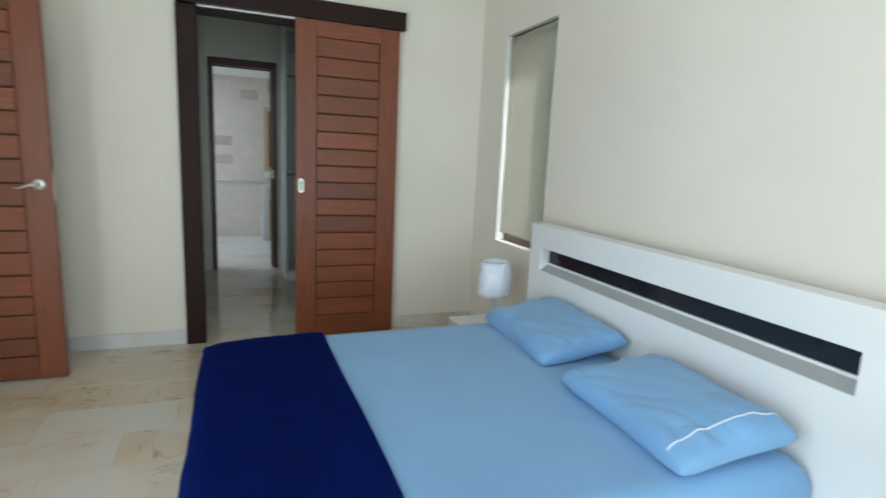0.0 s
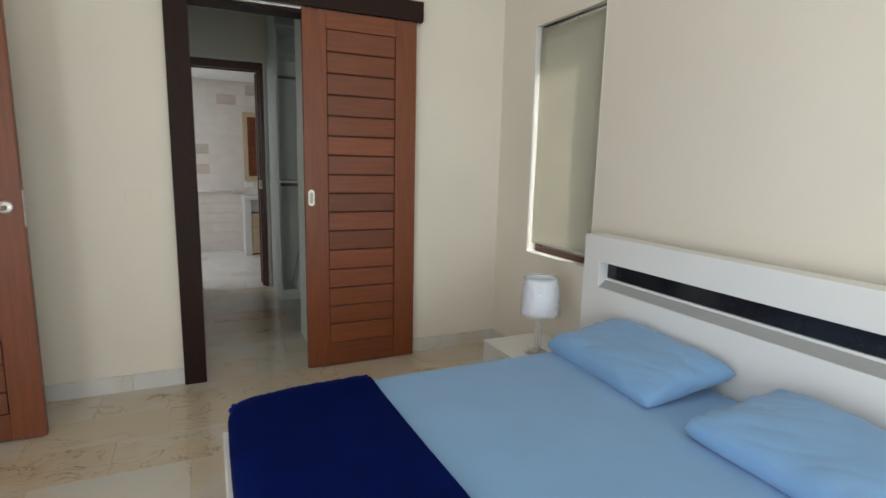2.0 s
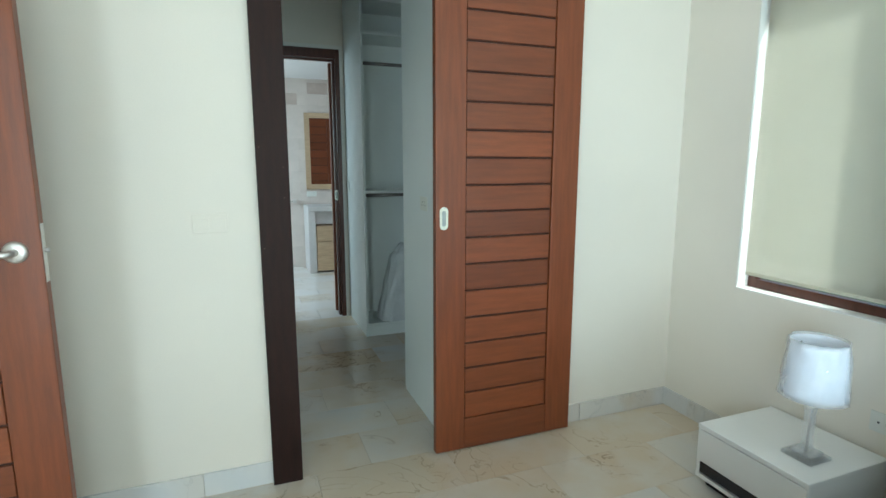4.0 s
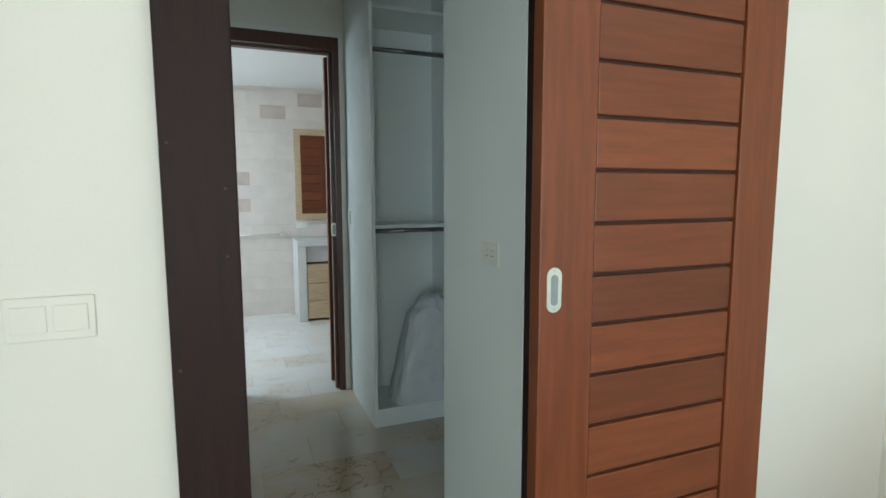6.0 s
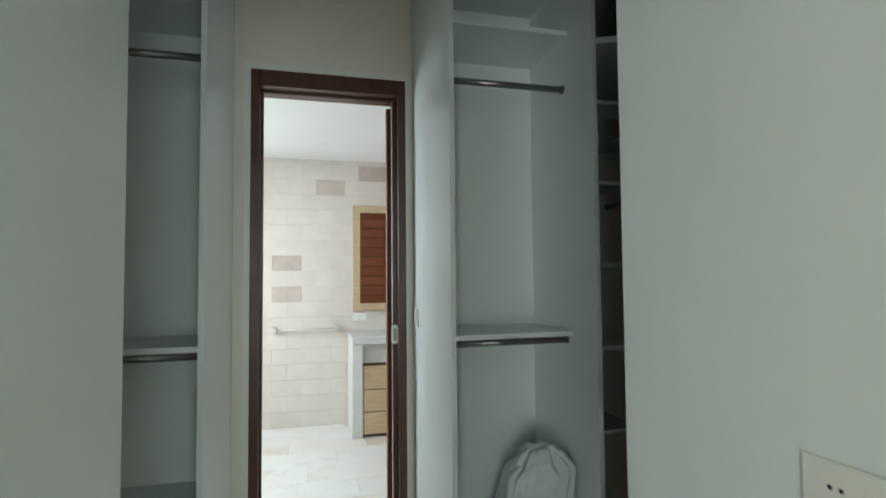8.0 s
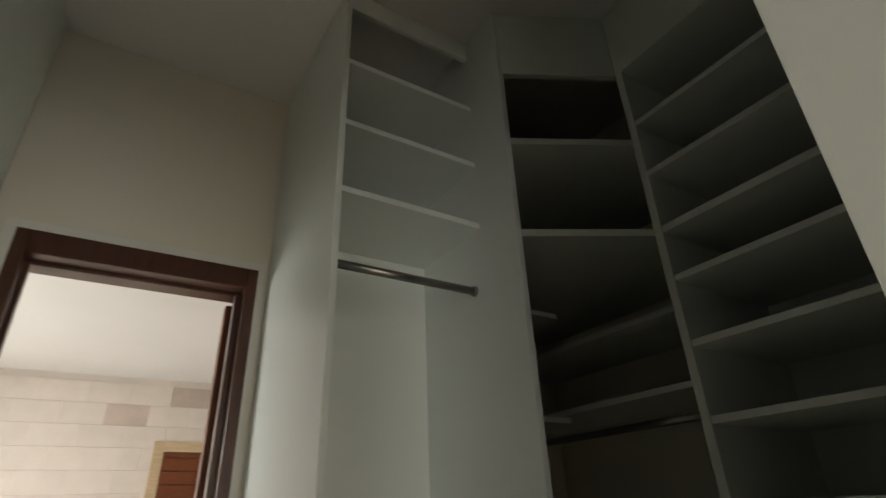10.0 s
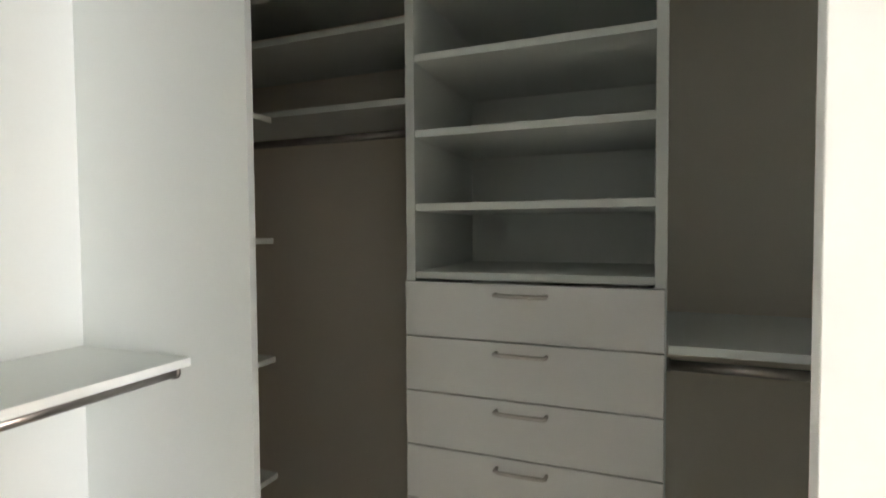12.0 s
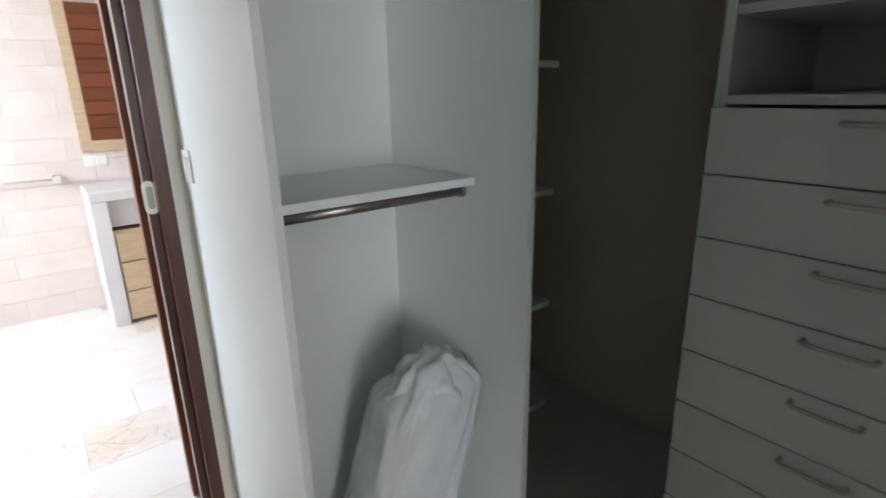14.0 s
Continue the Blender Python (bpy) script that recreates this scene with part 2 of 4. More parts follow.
# ---- mesh helpers ----
def add_box(bm, a, b, bevel=0.0, segments=2):
    x0, y0, z0 = (min(p, q) for p, q in zip(a, b))
    x1, y1, z1 = (max(p, q) for p, q in zip(a, b))
    v = [bm.verts.new(c) for c in ((x0, y0, z0), (x1, y0, z0), (x1, y1, z0), (x0, y1, z0), (x0, y0, z1), (x1, y0, z1), (x1, y1, z1), (x0, y1, z1))]
    f = [bm.faces.new([v[i] for i in q]) for q in ((0, 3, 2, 1), (4, 5, 6, 7), (0, 1, 5, 4), (1, 2, 6, 5), (2, 3, 7, 6), (3, 0, 4, 7))]
    if bevel:
        edges = list({e for g in f for e in g.edges})
        bmesh.ops.bevel(bm, geom=edges, offset=bevel, segments=segments, profile=0.5, affect="EDGES")
    return bm


def add_tube(bm, path, radius, sides=12):
    """A round bar along a line of points; radius: one, or one a point."""
    pts = [Vector(p) for p in path]
    rings = []
    for i, p in enumerate(pts):
        d = (pts[min(i + 1, len(pts) - 1)] - pts[max(i - 1, 0)]).normalized()
        u = d.cross(Vector((0, 0, 1)) if abs(d.z) < 0.9 else Vector((1, 0, 0))).normalized()
        w = d.cross(u)
        r = radius[i] if isinstance(radius, (list, tuple)) else radius
        rings.append([bm.verts.new(p + r * (u * math.cos(a) + w * math.sin(a))) for a in (2 * math.pi * k / sides for k in range(sides))])
    for r0, r1 in zip(rings, rings[1:]):
        for k in range(sides):
            bm.faces.new((r0[k], r0[(k + 1) % sides], r1[(k + 1) % sides], r1[k]))
    bm.faces.new(rings[0][::-1])
    bm.faces.new(rings[-1])
    bmesh.ops.recalc_face_normals(bm, faces=bm.faces)
    return bm


def add_grid(bm, fn, nu, nv):
    g = [[bm.verts.new(fn(i / nu, j / nv)) for j in range(nv + 1)] for i in range(nu + 1)]
    for i in range(nu):
        for j in range(nv):
            bm.faces.new((g[i][j], g[i + 1][j], g[i + 1][j + 1], g[i][j + 1]))
    return bm


def part(name, bm, mat, parent=None, label="", smooth=False):
    me = bpy.data.meshes.new(name)
    for f in bm.faces:
        f.smooth = smooth
    bm.to_mesh(me)
    bm.free()
    me.materials.append(mat)
    ob = new(name, me)
    ob.parent = parent
    return tagged(ob, label)


def slab(name, a, b, mat, parent=None, bevel=0.0015, label=""):
    return part(name, add_box(bmesh.new(), a, b, bevel), mat, parent, label)


def bar(name, path, radius, mat, parent=None, label="", sides=14):
    return part(name, add_tube(bmesh.new(), path, radius, sides), mat, parent, label, True)


def thing(name, label, category, at=(0, 0, 0), group="", kind=""):
    ob = new(name)
    ob.empty_display_size = 0.1
    ob.location = at
    return tagged(ob, label, category, group, kind)


def setting(name, boxes, mat, label, category):
    bm = bmesh.new()
    for a, b in boxes:
        add_box(bm, a, b)
    return tagged(part(name, bm, mat), label, category, "", "structure")


def holed_sheet(axis, at, thick, u0, u1, z0, z1, holes):
    """One upright sheet with openings. axis: 'x' runs along x at y=at, 'y' along y at x=at; holes: (u0, u1, z0, z1)."""
    us = sorted({u0, u1, *[h[0] for h in holes], *[h[1] for h in holes]})
    zs = sorted({z0, z1, *[h[2] for h in holes], *[h[3] for h in holes]})
    bm = bmesh.new()
    grid = {}
    def vert(u, z):
        if (u, z) not in grid:
            grid[u, z] = bm.verts.new((u, at, z) if axis == "x" else (at, u, z))
        return grid[u, z]
    for ua, ub in zip(us, us[1:]):
        for za, zb in zip(zs, zs[1:]):
            if not any(h[0] <= ua and ub <= h[1] and h[2] <= za and zb <= h[3] for h in holes):
                bm.faces.new((vert(ua, za), vert(ub, za), vert(ub, zb), vert(ua, zb)))
    out = bmesh.ops.extrude_face_region(bm, geom=bm.faces[:])
    shift = Vector((0, thick, 0) if axis == "x" else (thick, 0, 0))
    bmesh.ops.translate(bm, verts=[g for g in out["geom"] if isinstance(g, bmesh.types.BMVert)], vec=shift)
    bmesh.ops.recalc_face_normals(bm, faces=bm.faces)
    return bm


def holed_wall(name, axis, at, thick, u0, u1, z0, z1, holes, mat, label):
    return tagged(part(name, holed_sheet(axis, at, thick, u0, u1, z0, z1, holes), mat), label, "wall", "", "structure")


# ---- the shell ----
XL, XR, YB, YD, H = -1.95, 1.722, -2.4, 4.0, 3.22
T = 0.15
ground = setting("ground", [((-40, -40, -0.4), (40, 40, -0.2))], SOIL, "green garden ground round the house", "ground")
holed_wall("wall_door_side", "x", YD, T, XL - T, XR + T, 0, H, [(-0.40, 0.44, 0, 2.272)], CREAM, "cream painted wall with the wardrobe doorway")
W1, W2 = (2.93, 3.593, 0.78, 2.262), (-0.55, 0.757, 0.81, 2.262)
holed_wall("wall_headboard", "y", XR, T, YB, YD, 0, H, [W1, W2], CREAM, "cream painted wall behind the headboard")
D = (-1.65, 1.15, 0, 2.35)
holed_wall("wall_left", "y", XL, -T, YB, YD, 0, H, [D], CREAM, "cream painted side wall with a terrace doorway")
G = (-0.7, 1.6, 2.35)
holed_wall("wall_garden", "x", YB, -T, XL - T, XR + T, 0, H, [(G[0], G[1], 0, G[2])], CREAM, "cream wall with a wide garden doorway")
setting("ceiling_bedroom", [((XL - T, YB - T, H), (XR + T, YD + T, H + T))], HALF_WHITE, "white painted bedroom ceiling", "ceiling")

# wardrobe room between bedroom and bathroom
YC, YW = YD + T, 6.45
setting("wall_wardrobe_east", [((XR, YC, 0), (XR + T, YW, H))], CREAM, "cream wall behind the drawers", "wall")
setting("wall_wardrobe_west", [((-1.95, YC, 0), (-1.8, YW, H))], CREAM, "cream wall at the wardrobe's far side", "wall")
holed_wall("wall_bathroom_side", "x", YW, T, -1.95, XR + T, 0, H, [(-0.39, 0.324, 0, 2.339)], CREAM, "cream wall with the bathroom doorway")
HW = 3.152
setting("ceiling_wardrobe", [((-1.8, YC, HW), (XR, YW, H + T))], HALF_WHITE, "white painted wardrobe ceiling", "ceiling")

# bathroom
YS = 8.97
BX0, BX1, BH = -1.75, 1.75, 2.47
holed_wall("wall_bath_west", "y", BX0, -T, YW + T, YS + T, 0, BH, [(6.9, 8.5, 1.15, 2.3)], HALF_WHITE, "pale bathroom wall with a window")
setting("wall_bath_east", [((BX1, YW + T, 0), (BX1 + T, YS + T, BH))], HALF_WHITE, "pale bathroom side wall", "wall")
stone_wall = setting("wall_bath_stone", [((BX0, YS + 0.012, 0), (BX1, YS + T, BH))], STONE, "pale limestone block wall in the bathroom", "wall")
setting("ceiling_bathroom", [((BX0 - T, YW + T, BH), (BX1 + T, YS + T, BH + 0.1))], HALF_WHITE, "bright white bathroom ceiling", "ceiling")

floor = setting("floor", [((XL - T, YB - T, -0.12), (XR + T, YS + T, -0.003))], GROUT, "polished beige marble tiled floor", "floor")

# baseboards of marble strips
def baseboard(name, runs):
    base = thing(name, "pale veined marble baseboard along the wall", "baseboard", kind="structure")
    for axis, fixed, lo, hi, side in runs:
        s = lo
        while s < hi - 0.01:
            e = min(hi, s + 0.6)
            if axis == "x":
                slab("strip", (s + 0.001, fixed, 0), (e - 0.001, fixed + side * 0.011, 0.1), MARBLE_PALE, base, 0.0015)
            else:
                slab("strip", (fixed, s + 0.001, 0), (fixed + side * 0.011, e - 0.001, 0.1), MARBLE_PALE, base, 0.0015)
            s = e


baseboard("baseboard_door_side", [("x", YD, XL + 0.02, -0.45, -1), ("x", YD, 0.53, XR - 0.012, -1)])
baseboard("baseboard_headboard", [("y", XR, YB + 0.1, YD, -1)])


# ---- windows, blinds ----
def window(name, y0, y1, z0, z1, label):
    w = thing(name, label, "window", kind="structure")
    x0, x1 = XR + 0.075, XR + 0.115
    f = 0.045
    slab("frame", (x0, y0, z0), (x1, y0 + f, z1), FRAME_WOOD, w)
    slab("frame", (x0, y1 - f, z0), (x1, y1, z1), FRAME_WOOD, w)
    slab("frame", (x0, y0 + f, z0), (x1, y1 - f, z0 + f), FRAME_WOOD, w)
    slab("frame", (x0, y0 + f, z1 - f), (x1, y1 - f, z1), FRAME_WOOD, w)
    slab("pane", (x0 + 0.015, y0 + f, z0 + f), (x0 + 0.021, y1 - f, z1 - f), GLASS, w, 0).visible_shadow = False
    # painted lining of the recess
    slab("sill", (XR - 0.002, y0, z0 - 0.001), (x0, y1, z0 + 0.004), REVEAL, w, 0.001)
    slab("reveal", (XR - 0.002, y1 - 0.004, z0 + 0.004), (x0, y1 + 0.001, z1), REVEAL, w, 0.001)
    slab("reveal", (XR - 0.002, y0 - 0.001, z0 + 0.004), (x0, y0 + 0.004, z1), REVEAL, w, 0.001)
    return w


window("window_1", *W1, "brown-framed window in a white recess")
window("window_2", *W2, "brown-framed window beside the bed")


def roller_blind(y0, y1, zb, zt, x):
    b = thing("roller_blind", "cream roller blind drawn down over a window", "blind", (x, (y0 + y1) / 2, zt), "window blinds")
    h, d = (y1 - y0) / 2, zt - zb
    bar("tube", [(0.0, -h, -0.03), (0.0, h, -0.03)], 0.021, ALU, b, "metal roller tube")
    slab("head_rail", (-0.03, -h, -0.008), (0.03, h, -0.001), ALU, b)
    bm = bmesh.new()
    add_grid(bm, lambda u, v: (-0.021 + 0.0012 * math.sin(v * 9 + u * 3), -h + 2 * h * u, -0.03 - (d - 0.035) * v), 8, 16)
    bmesh.ops.solidify(bm, geom=bm.faces[:], thickness=0.0008)
    part("fabric", bm, BLIND, b, "cream blind fabric", True)
    slab("bottom_bar", (-0.026, -h, -d), (-0.016, h, -d + 0.014), BLIND, b)
    return b


roller_blind(W1[0] + 0.012, W1[1] - 0.03, 0.85, W1[3], XR + 0.045)
roller_blind(W2[0] + 0.02, W2[1] - 0.03, 0.85, W2[3], XR + 0.045)

# garden door behind the walk
gd = thing("window_3", "wide glazed garden door with brown frame", "window", kind="structure")
for x in (G[0], (G[0] + G[1]) / 2 - 0.03, G[1] - 0.06):
    slab("frame", (x, YB - 0.11, 0), (x + 0.06, YB - 0.05, G[2]), FRAME_WOOD, gd)
slab("frame", (G[0] + 0.06, YB - 0.11, G[2] - 0.06), (G[1] - 0.06, YB - 0.05, G[2]), FRAME_WOOD, gd)
for x in (G[0] + 0.06, (G[0] + G[1]) / 2 + 0.03):
    slab("pane", (x, YB - 0.083, 0.0), (x + (G[1] - G[0]) / 2 - 0.09, YB - 0.077, G[2] - 0.06), GLASS, gd, 0).visible_shadow = False

td = thing("window_5", "wide glazed terrace door with brown frame", "window", kind="structure")
for y in (D[0], (D[0] + D[1]) / 2 - 0.03, D[1] - 0.06):
    slab("frame", (XL - 0.11, y, 0), (XL - 0.05, y + 0.06, D[3]), FRAME_WOOD, td)
slab("frame", (XL - 0.11, D[0] + 0.06, D[3] - 0.06), (XL - 0.05, D[1] - 0.06, D[3]), FRAME_WOOD, td)
for y in (D[0] + 0.06, (D[0] + D[1]) / 2 + 0.03):
    slab("pane", (XL - 0.083, y, 0), (XL - 0.077, y + (D[1] - D[0]) / 2 - 0.09, D[3] - 0.06), GLASS, td, 0).visible_shadow = False

# ---- doorway frames ----
jamb = thing("door_frame", "dark brown stained wooden doorway frame", "door frame", kind="structure")
slab("post", (-0.455, YD - 0.035, 0), (-0.332, YD + 0.082, 2.272), DARK_WOOD, jamb, 0.003)
slab("post", (0.372, YD - 0.012, 0), (0.52, YD + T + 0.004, 2.272), DARK_WOOD, jamb, 0.003)
slab("lintel", (-0.332, YD - 0.012, 2.25), (0.372, YD + T + 0.004, 2.275), DARK_WOOD_LONG, jamb, 0.003)
slab("fascia", (-0.452, YD - 0.085, 2.277), (1.062, YD - 0.003, 2.40), DARK_WOOD_LONG, jamb, 0.003)
for px, pz in ((-0.442, 1.443), (-0.354, 1.244), (-0.441, 1.041), (-0.352, 1.365)):
    bar("screw_plug", [(px, YD - 0.034, pz), (px, YD - 0.0356, pz)], 0.003, PLUG, jamb, "small filler plug", 10)
slab("track", (-0.32, YD - 0.05, 2.262), (1.05, YD - 0.02, 2.277), ALU, jamb, 0.001, "aluminium sliding track")


def slatted_leaf(name, label, width, height, stile, top, bottom, grooves, thick=0.04):
    """A wooden door leaf from x=0 to width, its face towards -y at y=0: two stiles, two rails, proud boards between."""
    d = thing(name, label, "door")
    slab("stile", (0, 0, 0), (stile, thick, height), TEAK_UP, d, 0.003)
    slab("stile", (width - stile, 0, 0), (width, thick, height), TEAK_UP, d, 0.003)
    slab("rail", (stile, 0, 0), (width - stile, thick, bottom), TEAK, d, 0.003)
    slab("rail", (stile, 0, height - top), (width - stile, thick, height), TEAK, d, 0.003)
    # core seen through the gaps; its dark colour paints their shade
    slab("core", (stile, 0.016, bottom), (width - stile, thick - 0.006, height - top), GROOVE_SHADE, d, 0, "core panel coloured dark as the shade between the boards")
    zs = [bottom] + list(grooves) + [height - top]
    for z0, z1 in zip(zs, zs[1:]):
        slab("board", (stile + 0.004, 0.005, z0 + 0.0045), (width - stile - 0.004, thick - 0.003, z1 - 0.0045), TEAK, d, 0.0035)
    return d


def flush_pull(parent, x, z, front=0.0, s=1.0):
    """An oblong recessed pull plate on the face y=front."""
    def oval(bm, w, h, y0, y1):
        lo, hi = [], []
        for k in range(24):
            a = 2 * math.pi * k / 24
            px, pz = w * math.cos(a), w * math.sin(a) + (h - w if math.sin(a) >= 0 else w - h)
            lo.append(bm.verts.new((x + px, y0, z + pz)))
            hi.append(bm.verts.new((x + px, y1, z + pz)))
        bm.faces.new(hi)
        for k in range(24):
            bm.faces.new((lo[k], lo[(k + 1) % 24], hi[(k + 1) % 24], hi[k]))
        bmesh.ops.recalc_face_normals(bm, faces=bm.faces)
        return bm
    plate = part("pull_plate", oval(bmesh.new(), 0.0205 * s, 0.054 * s, front + 0.001, front - 0.003), PULL, parent, "pale metal flush pull")
    part("recess", oval(bmesh.new(), 0.010 * s, 0.037 * s, front - 0.002, front - 0.0036), PULL_CUP, plate)
    for dz in (0.046, -0.046):
        part("screw", oval_screw(x, z + dz * s, front - 0.0042), STEEL, plate)


def oval_screw(x, z, y):
    return add_tube(bmesh.new(), [(x, y + 0.002, z), (x, y, z)], 0.0032, 8)


GROOVES = [0.292, 0.416, 0.54, 0.665, 0.794, 0.921, 1.044, 1.164, 1.284, 1.406, 1.527, 1.65, 1.778, 1.907, 2.035]
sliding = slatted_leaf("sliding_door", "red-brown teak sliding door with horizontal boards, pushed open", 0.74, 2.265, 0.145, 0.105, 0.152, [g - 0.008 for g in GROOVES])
sliding.location = (0.284, YD - 0.062, 0.008)
flush_pull(sliding, 0.038, 1.129, 0.0, 0.95)

LEAF = [0.254, 0.39, 0.499, 0.62, 0.751, 0.873, 1.009, 1.136, 1.266, 1.394, 1.519, 1.641, 1.767, 1.918, 2.03]
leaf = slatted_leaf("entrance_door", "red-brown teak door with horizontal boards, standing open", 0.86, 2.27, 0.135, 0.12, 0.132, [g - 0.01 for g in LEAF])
leaf.location = (-1.055 - 0.86, 3.55, 0.01)
# lever handle near the free edge
rose = bar("rose", [(0.797, 0.002, 1.122), (0.797, -0.006, 1.122), (0.797, -0.011, 1.122)], [0.032, 0.031, 0.024], STEEL, leaf, "satin nickel round rose", 28)
bar("lever", [(0.797, -0.010, 1.122), (0.797, -0.042, 1.122), (0.788, -0.05, 1.122), (0.77, -0.052, 1.121), (0.75, -0.052, 1.114), (0.73, -0.052, 1.106), (0.712, -0.052, 1.103), (0.698, -0.05, 1.104)],
    [0.011, 0.010, 0.0095, 0.0085, 0.0065, 0.005, 0.0042, 0.0035], STEEL, rose, "thin curved nickel lever")
slab("latch_plate", (0.8595, 0.008, 1.03), (0.8615, 0.032, 1.2), STEEL, leaf, 0.0005, "small metal latch plate")
bar("latch_bolt", [(0.86, 0.02, 1.122), (0.872, 0.02, 1.122)], 0.007, STEEL, leaf)
for z in (0.25, 1.15, 2.0):
    bar("hinge", [(-0.006, 0.03, z - 0.045), (-0.006, 0.03, z + 0.045)], 0.007, STEEL, leaf, "metal hinge")
slab("hinge_post", (-0.034, 0.0, -0.01), (-0.012, 0.05, 2.3), DARK_WOOD, leaf, 0.002, "dark hinge post at the wall")

# bathroom doorway
bframe = thing("door_frame_bath", "mahogany frame of the bathroom doorway", "door frame", kind="structure")
slab("post", (-0.389, YW - 0.016, 0), (-0.350, YW + T + 0.01, 2.338), FRAME_WOOD, bframe, 0.003)
slab("post", (0.285, YW - 0.016, 0), (0.323, YW + T + 0.01, 2.338), FRAME_WOOD, bframe, 0.003)
slab("lintel", (-0.350, YW - 0.016, 2.262), (0.285, YW + T + 0.01, 2.338), FRAME_WOOD, bframe, 0.003)
slab("stop", (-0.350, YW + 0.05, 0), (-0.338, YW + 0.075, 2.262), FRAME_WOOD, bframe, 0.002)
slab("stop", (-0.338, YW + 0.05, 2.25), (0.285, YW + 0.075, 2.262), FRAME_WOOD, bframe, 0.002)
slab("casing", (-0.42, YW - 0.008, 0), (-0.389, YW - 0.001, 2.37), REVEAL, bframe, 0.001)
slab("casing", (0.323, YW - 0.008, 0), (0.352, YW - 0.001, 2.37), REVEAL, bframe, 0.001)
slab("casing", (-0.389, YW - 0.008, 2.338), (0.323, YW - 0.001, 2.37), REVEAL, bframe, 0.001)
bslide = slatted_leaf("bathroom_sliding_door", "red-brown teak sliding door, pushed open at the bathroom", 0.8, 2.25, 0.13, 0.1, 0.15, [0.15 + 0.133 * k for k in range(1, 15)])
bslide.matrix_basis = pose(0.258 + 0.8, YW + T + 0.062, 0.006, 0, 0, 180)
slab("edge_strip", (0.262, YW + 0.02, 0.004), (0.285, YW + 0.06, 2.25), FRAME_WOOD, bframe, 0.002)
bp = thing("door_pull", "pale metal flush pull on the bathroom doorway edge", "door pull")
flush_pull(bp, 0.272, 1.105, YW + 0.02, 0.85)

# ---- bed ----
bed = thing("bed", "white lacquered double bed with blue fitted sheet", "bed", (0.6, 1.785, 0))
BX, BY = 0.6, 1.785
y0, y1, s0, s1 = 0.785 - BY, 2.785 - BY, 0.94 - BY, 2.665 - BY
xf, xb = 1.555 - BX, 1.655 - BX
zs0, zs1, zt = 0.752, 0.886, 1.02
hb = holed_sheet("y", xf, xb - xf, y0, y1, 0.0, zt, [(s0, s1, zs0, zs1)])
rim = [e for e in hb.edges if e.is_manifold and e.calc_face_angle() > 1.2]
bmesh.ops.bevel(hb, geom=rim, offset=0.0025, segments=2, profile=0.5, affect="EDGES")
part("headboard", hb, LACQUER, bed, "white lacquered headboard with a long slot")
slab("slot_back", (xf + 0.06, s0, zs0), (xf + 0.064, s1, zs1), BLACK_GLASS, bed, 0, "black glossy inlay in the slot")
wedge = bmesh.new()
prof = ((xf + 0.003, zs0 + 0.001), (xf + 0.059, zs0 + 0.001), (xf + 0.059, zs0 + 0.034), (xf + 0.05, zs0 + 0.034))
ends = [[wedge.verts.new((x, y, z)) for x, z in prof] for y in (s0 + 0.001, s1 - 0.001)]
wedge.faces.new(ends[0])
wedge.faces.new(ends[1][::-1])
for k in range(4):
    wedge.faces.new((ends[0][k], ends[1][k], ends[1][(k + 1) % 4], ends[0][(k + 1) % 4]))
bmesh.ops.recalc_face_normals(wedge, faces=wedge.faces)
part("slot_ledge", wedge, SLOT_GREY, bed, "grey sloping ledge of the slot")
slab("slot_strip", (xf + 0.046, s0 + 0.001, zs0 + 0.034), (xf + 0.0595, s1 - 0.001, zs0 + 0.046), LACQUER, bed, 0.0005)
slab("side_rail", (-0.245 - BX, 0.955 - BY, 0.09), (1.55 - BX, 0.99 - BY, 0.335), LACQUER, bed, 0.004)
slab("side_rail", (-0.245 - BX, 2.575 - BY, 0.09), (1.55 - BX, 2.61 - BY, 0.335), LACQUER, bed, 0.004)
slab("foot_rail", (-0.28 - BX, 0.955 - BY, 0.09), (-0.245 - BX, 2.61 - BY, 0.34), LACQUER, bed, 0.004)
slab("slat_base", (-0.245 - BX, 0.99 - BY, 0.2), (1.55 - BX, 2.575 - BY, 0.26), OAK, bed)
for lx in (-0.2, 1.4):
    for ly in (1.05, 2.5):
        slab("leg", (lx - 0.04 - BX, ly - 0.04 - BY, 0), (lx + 0.04 - BX, ly + 0.04 - BY, 0.2), LACQUER, bed, 0.003)
ZM = 0.512


def corner_pull(x):
    """How far the bed's side is drawn in towards its rounded foot corner."""
    return 0.062 * max(0.0, min(1.0, (0.10 - x) / 0.34)) ** 2


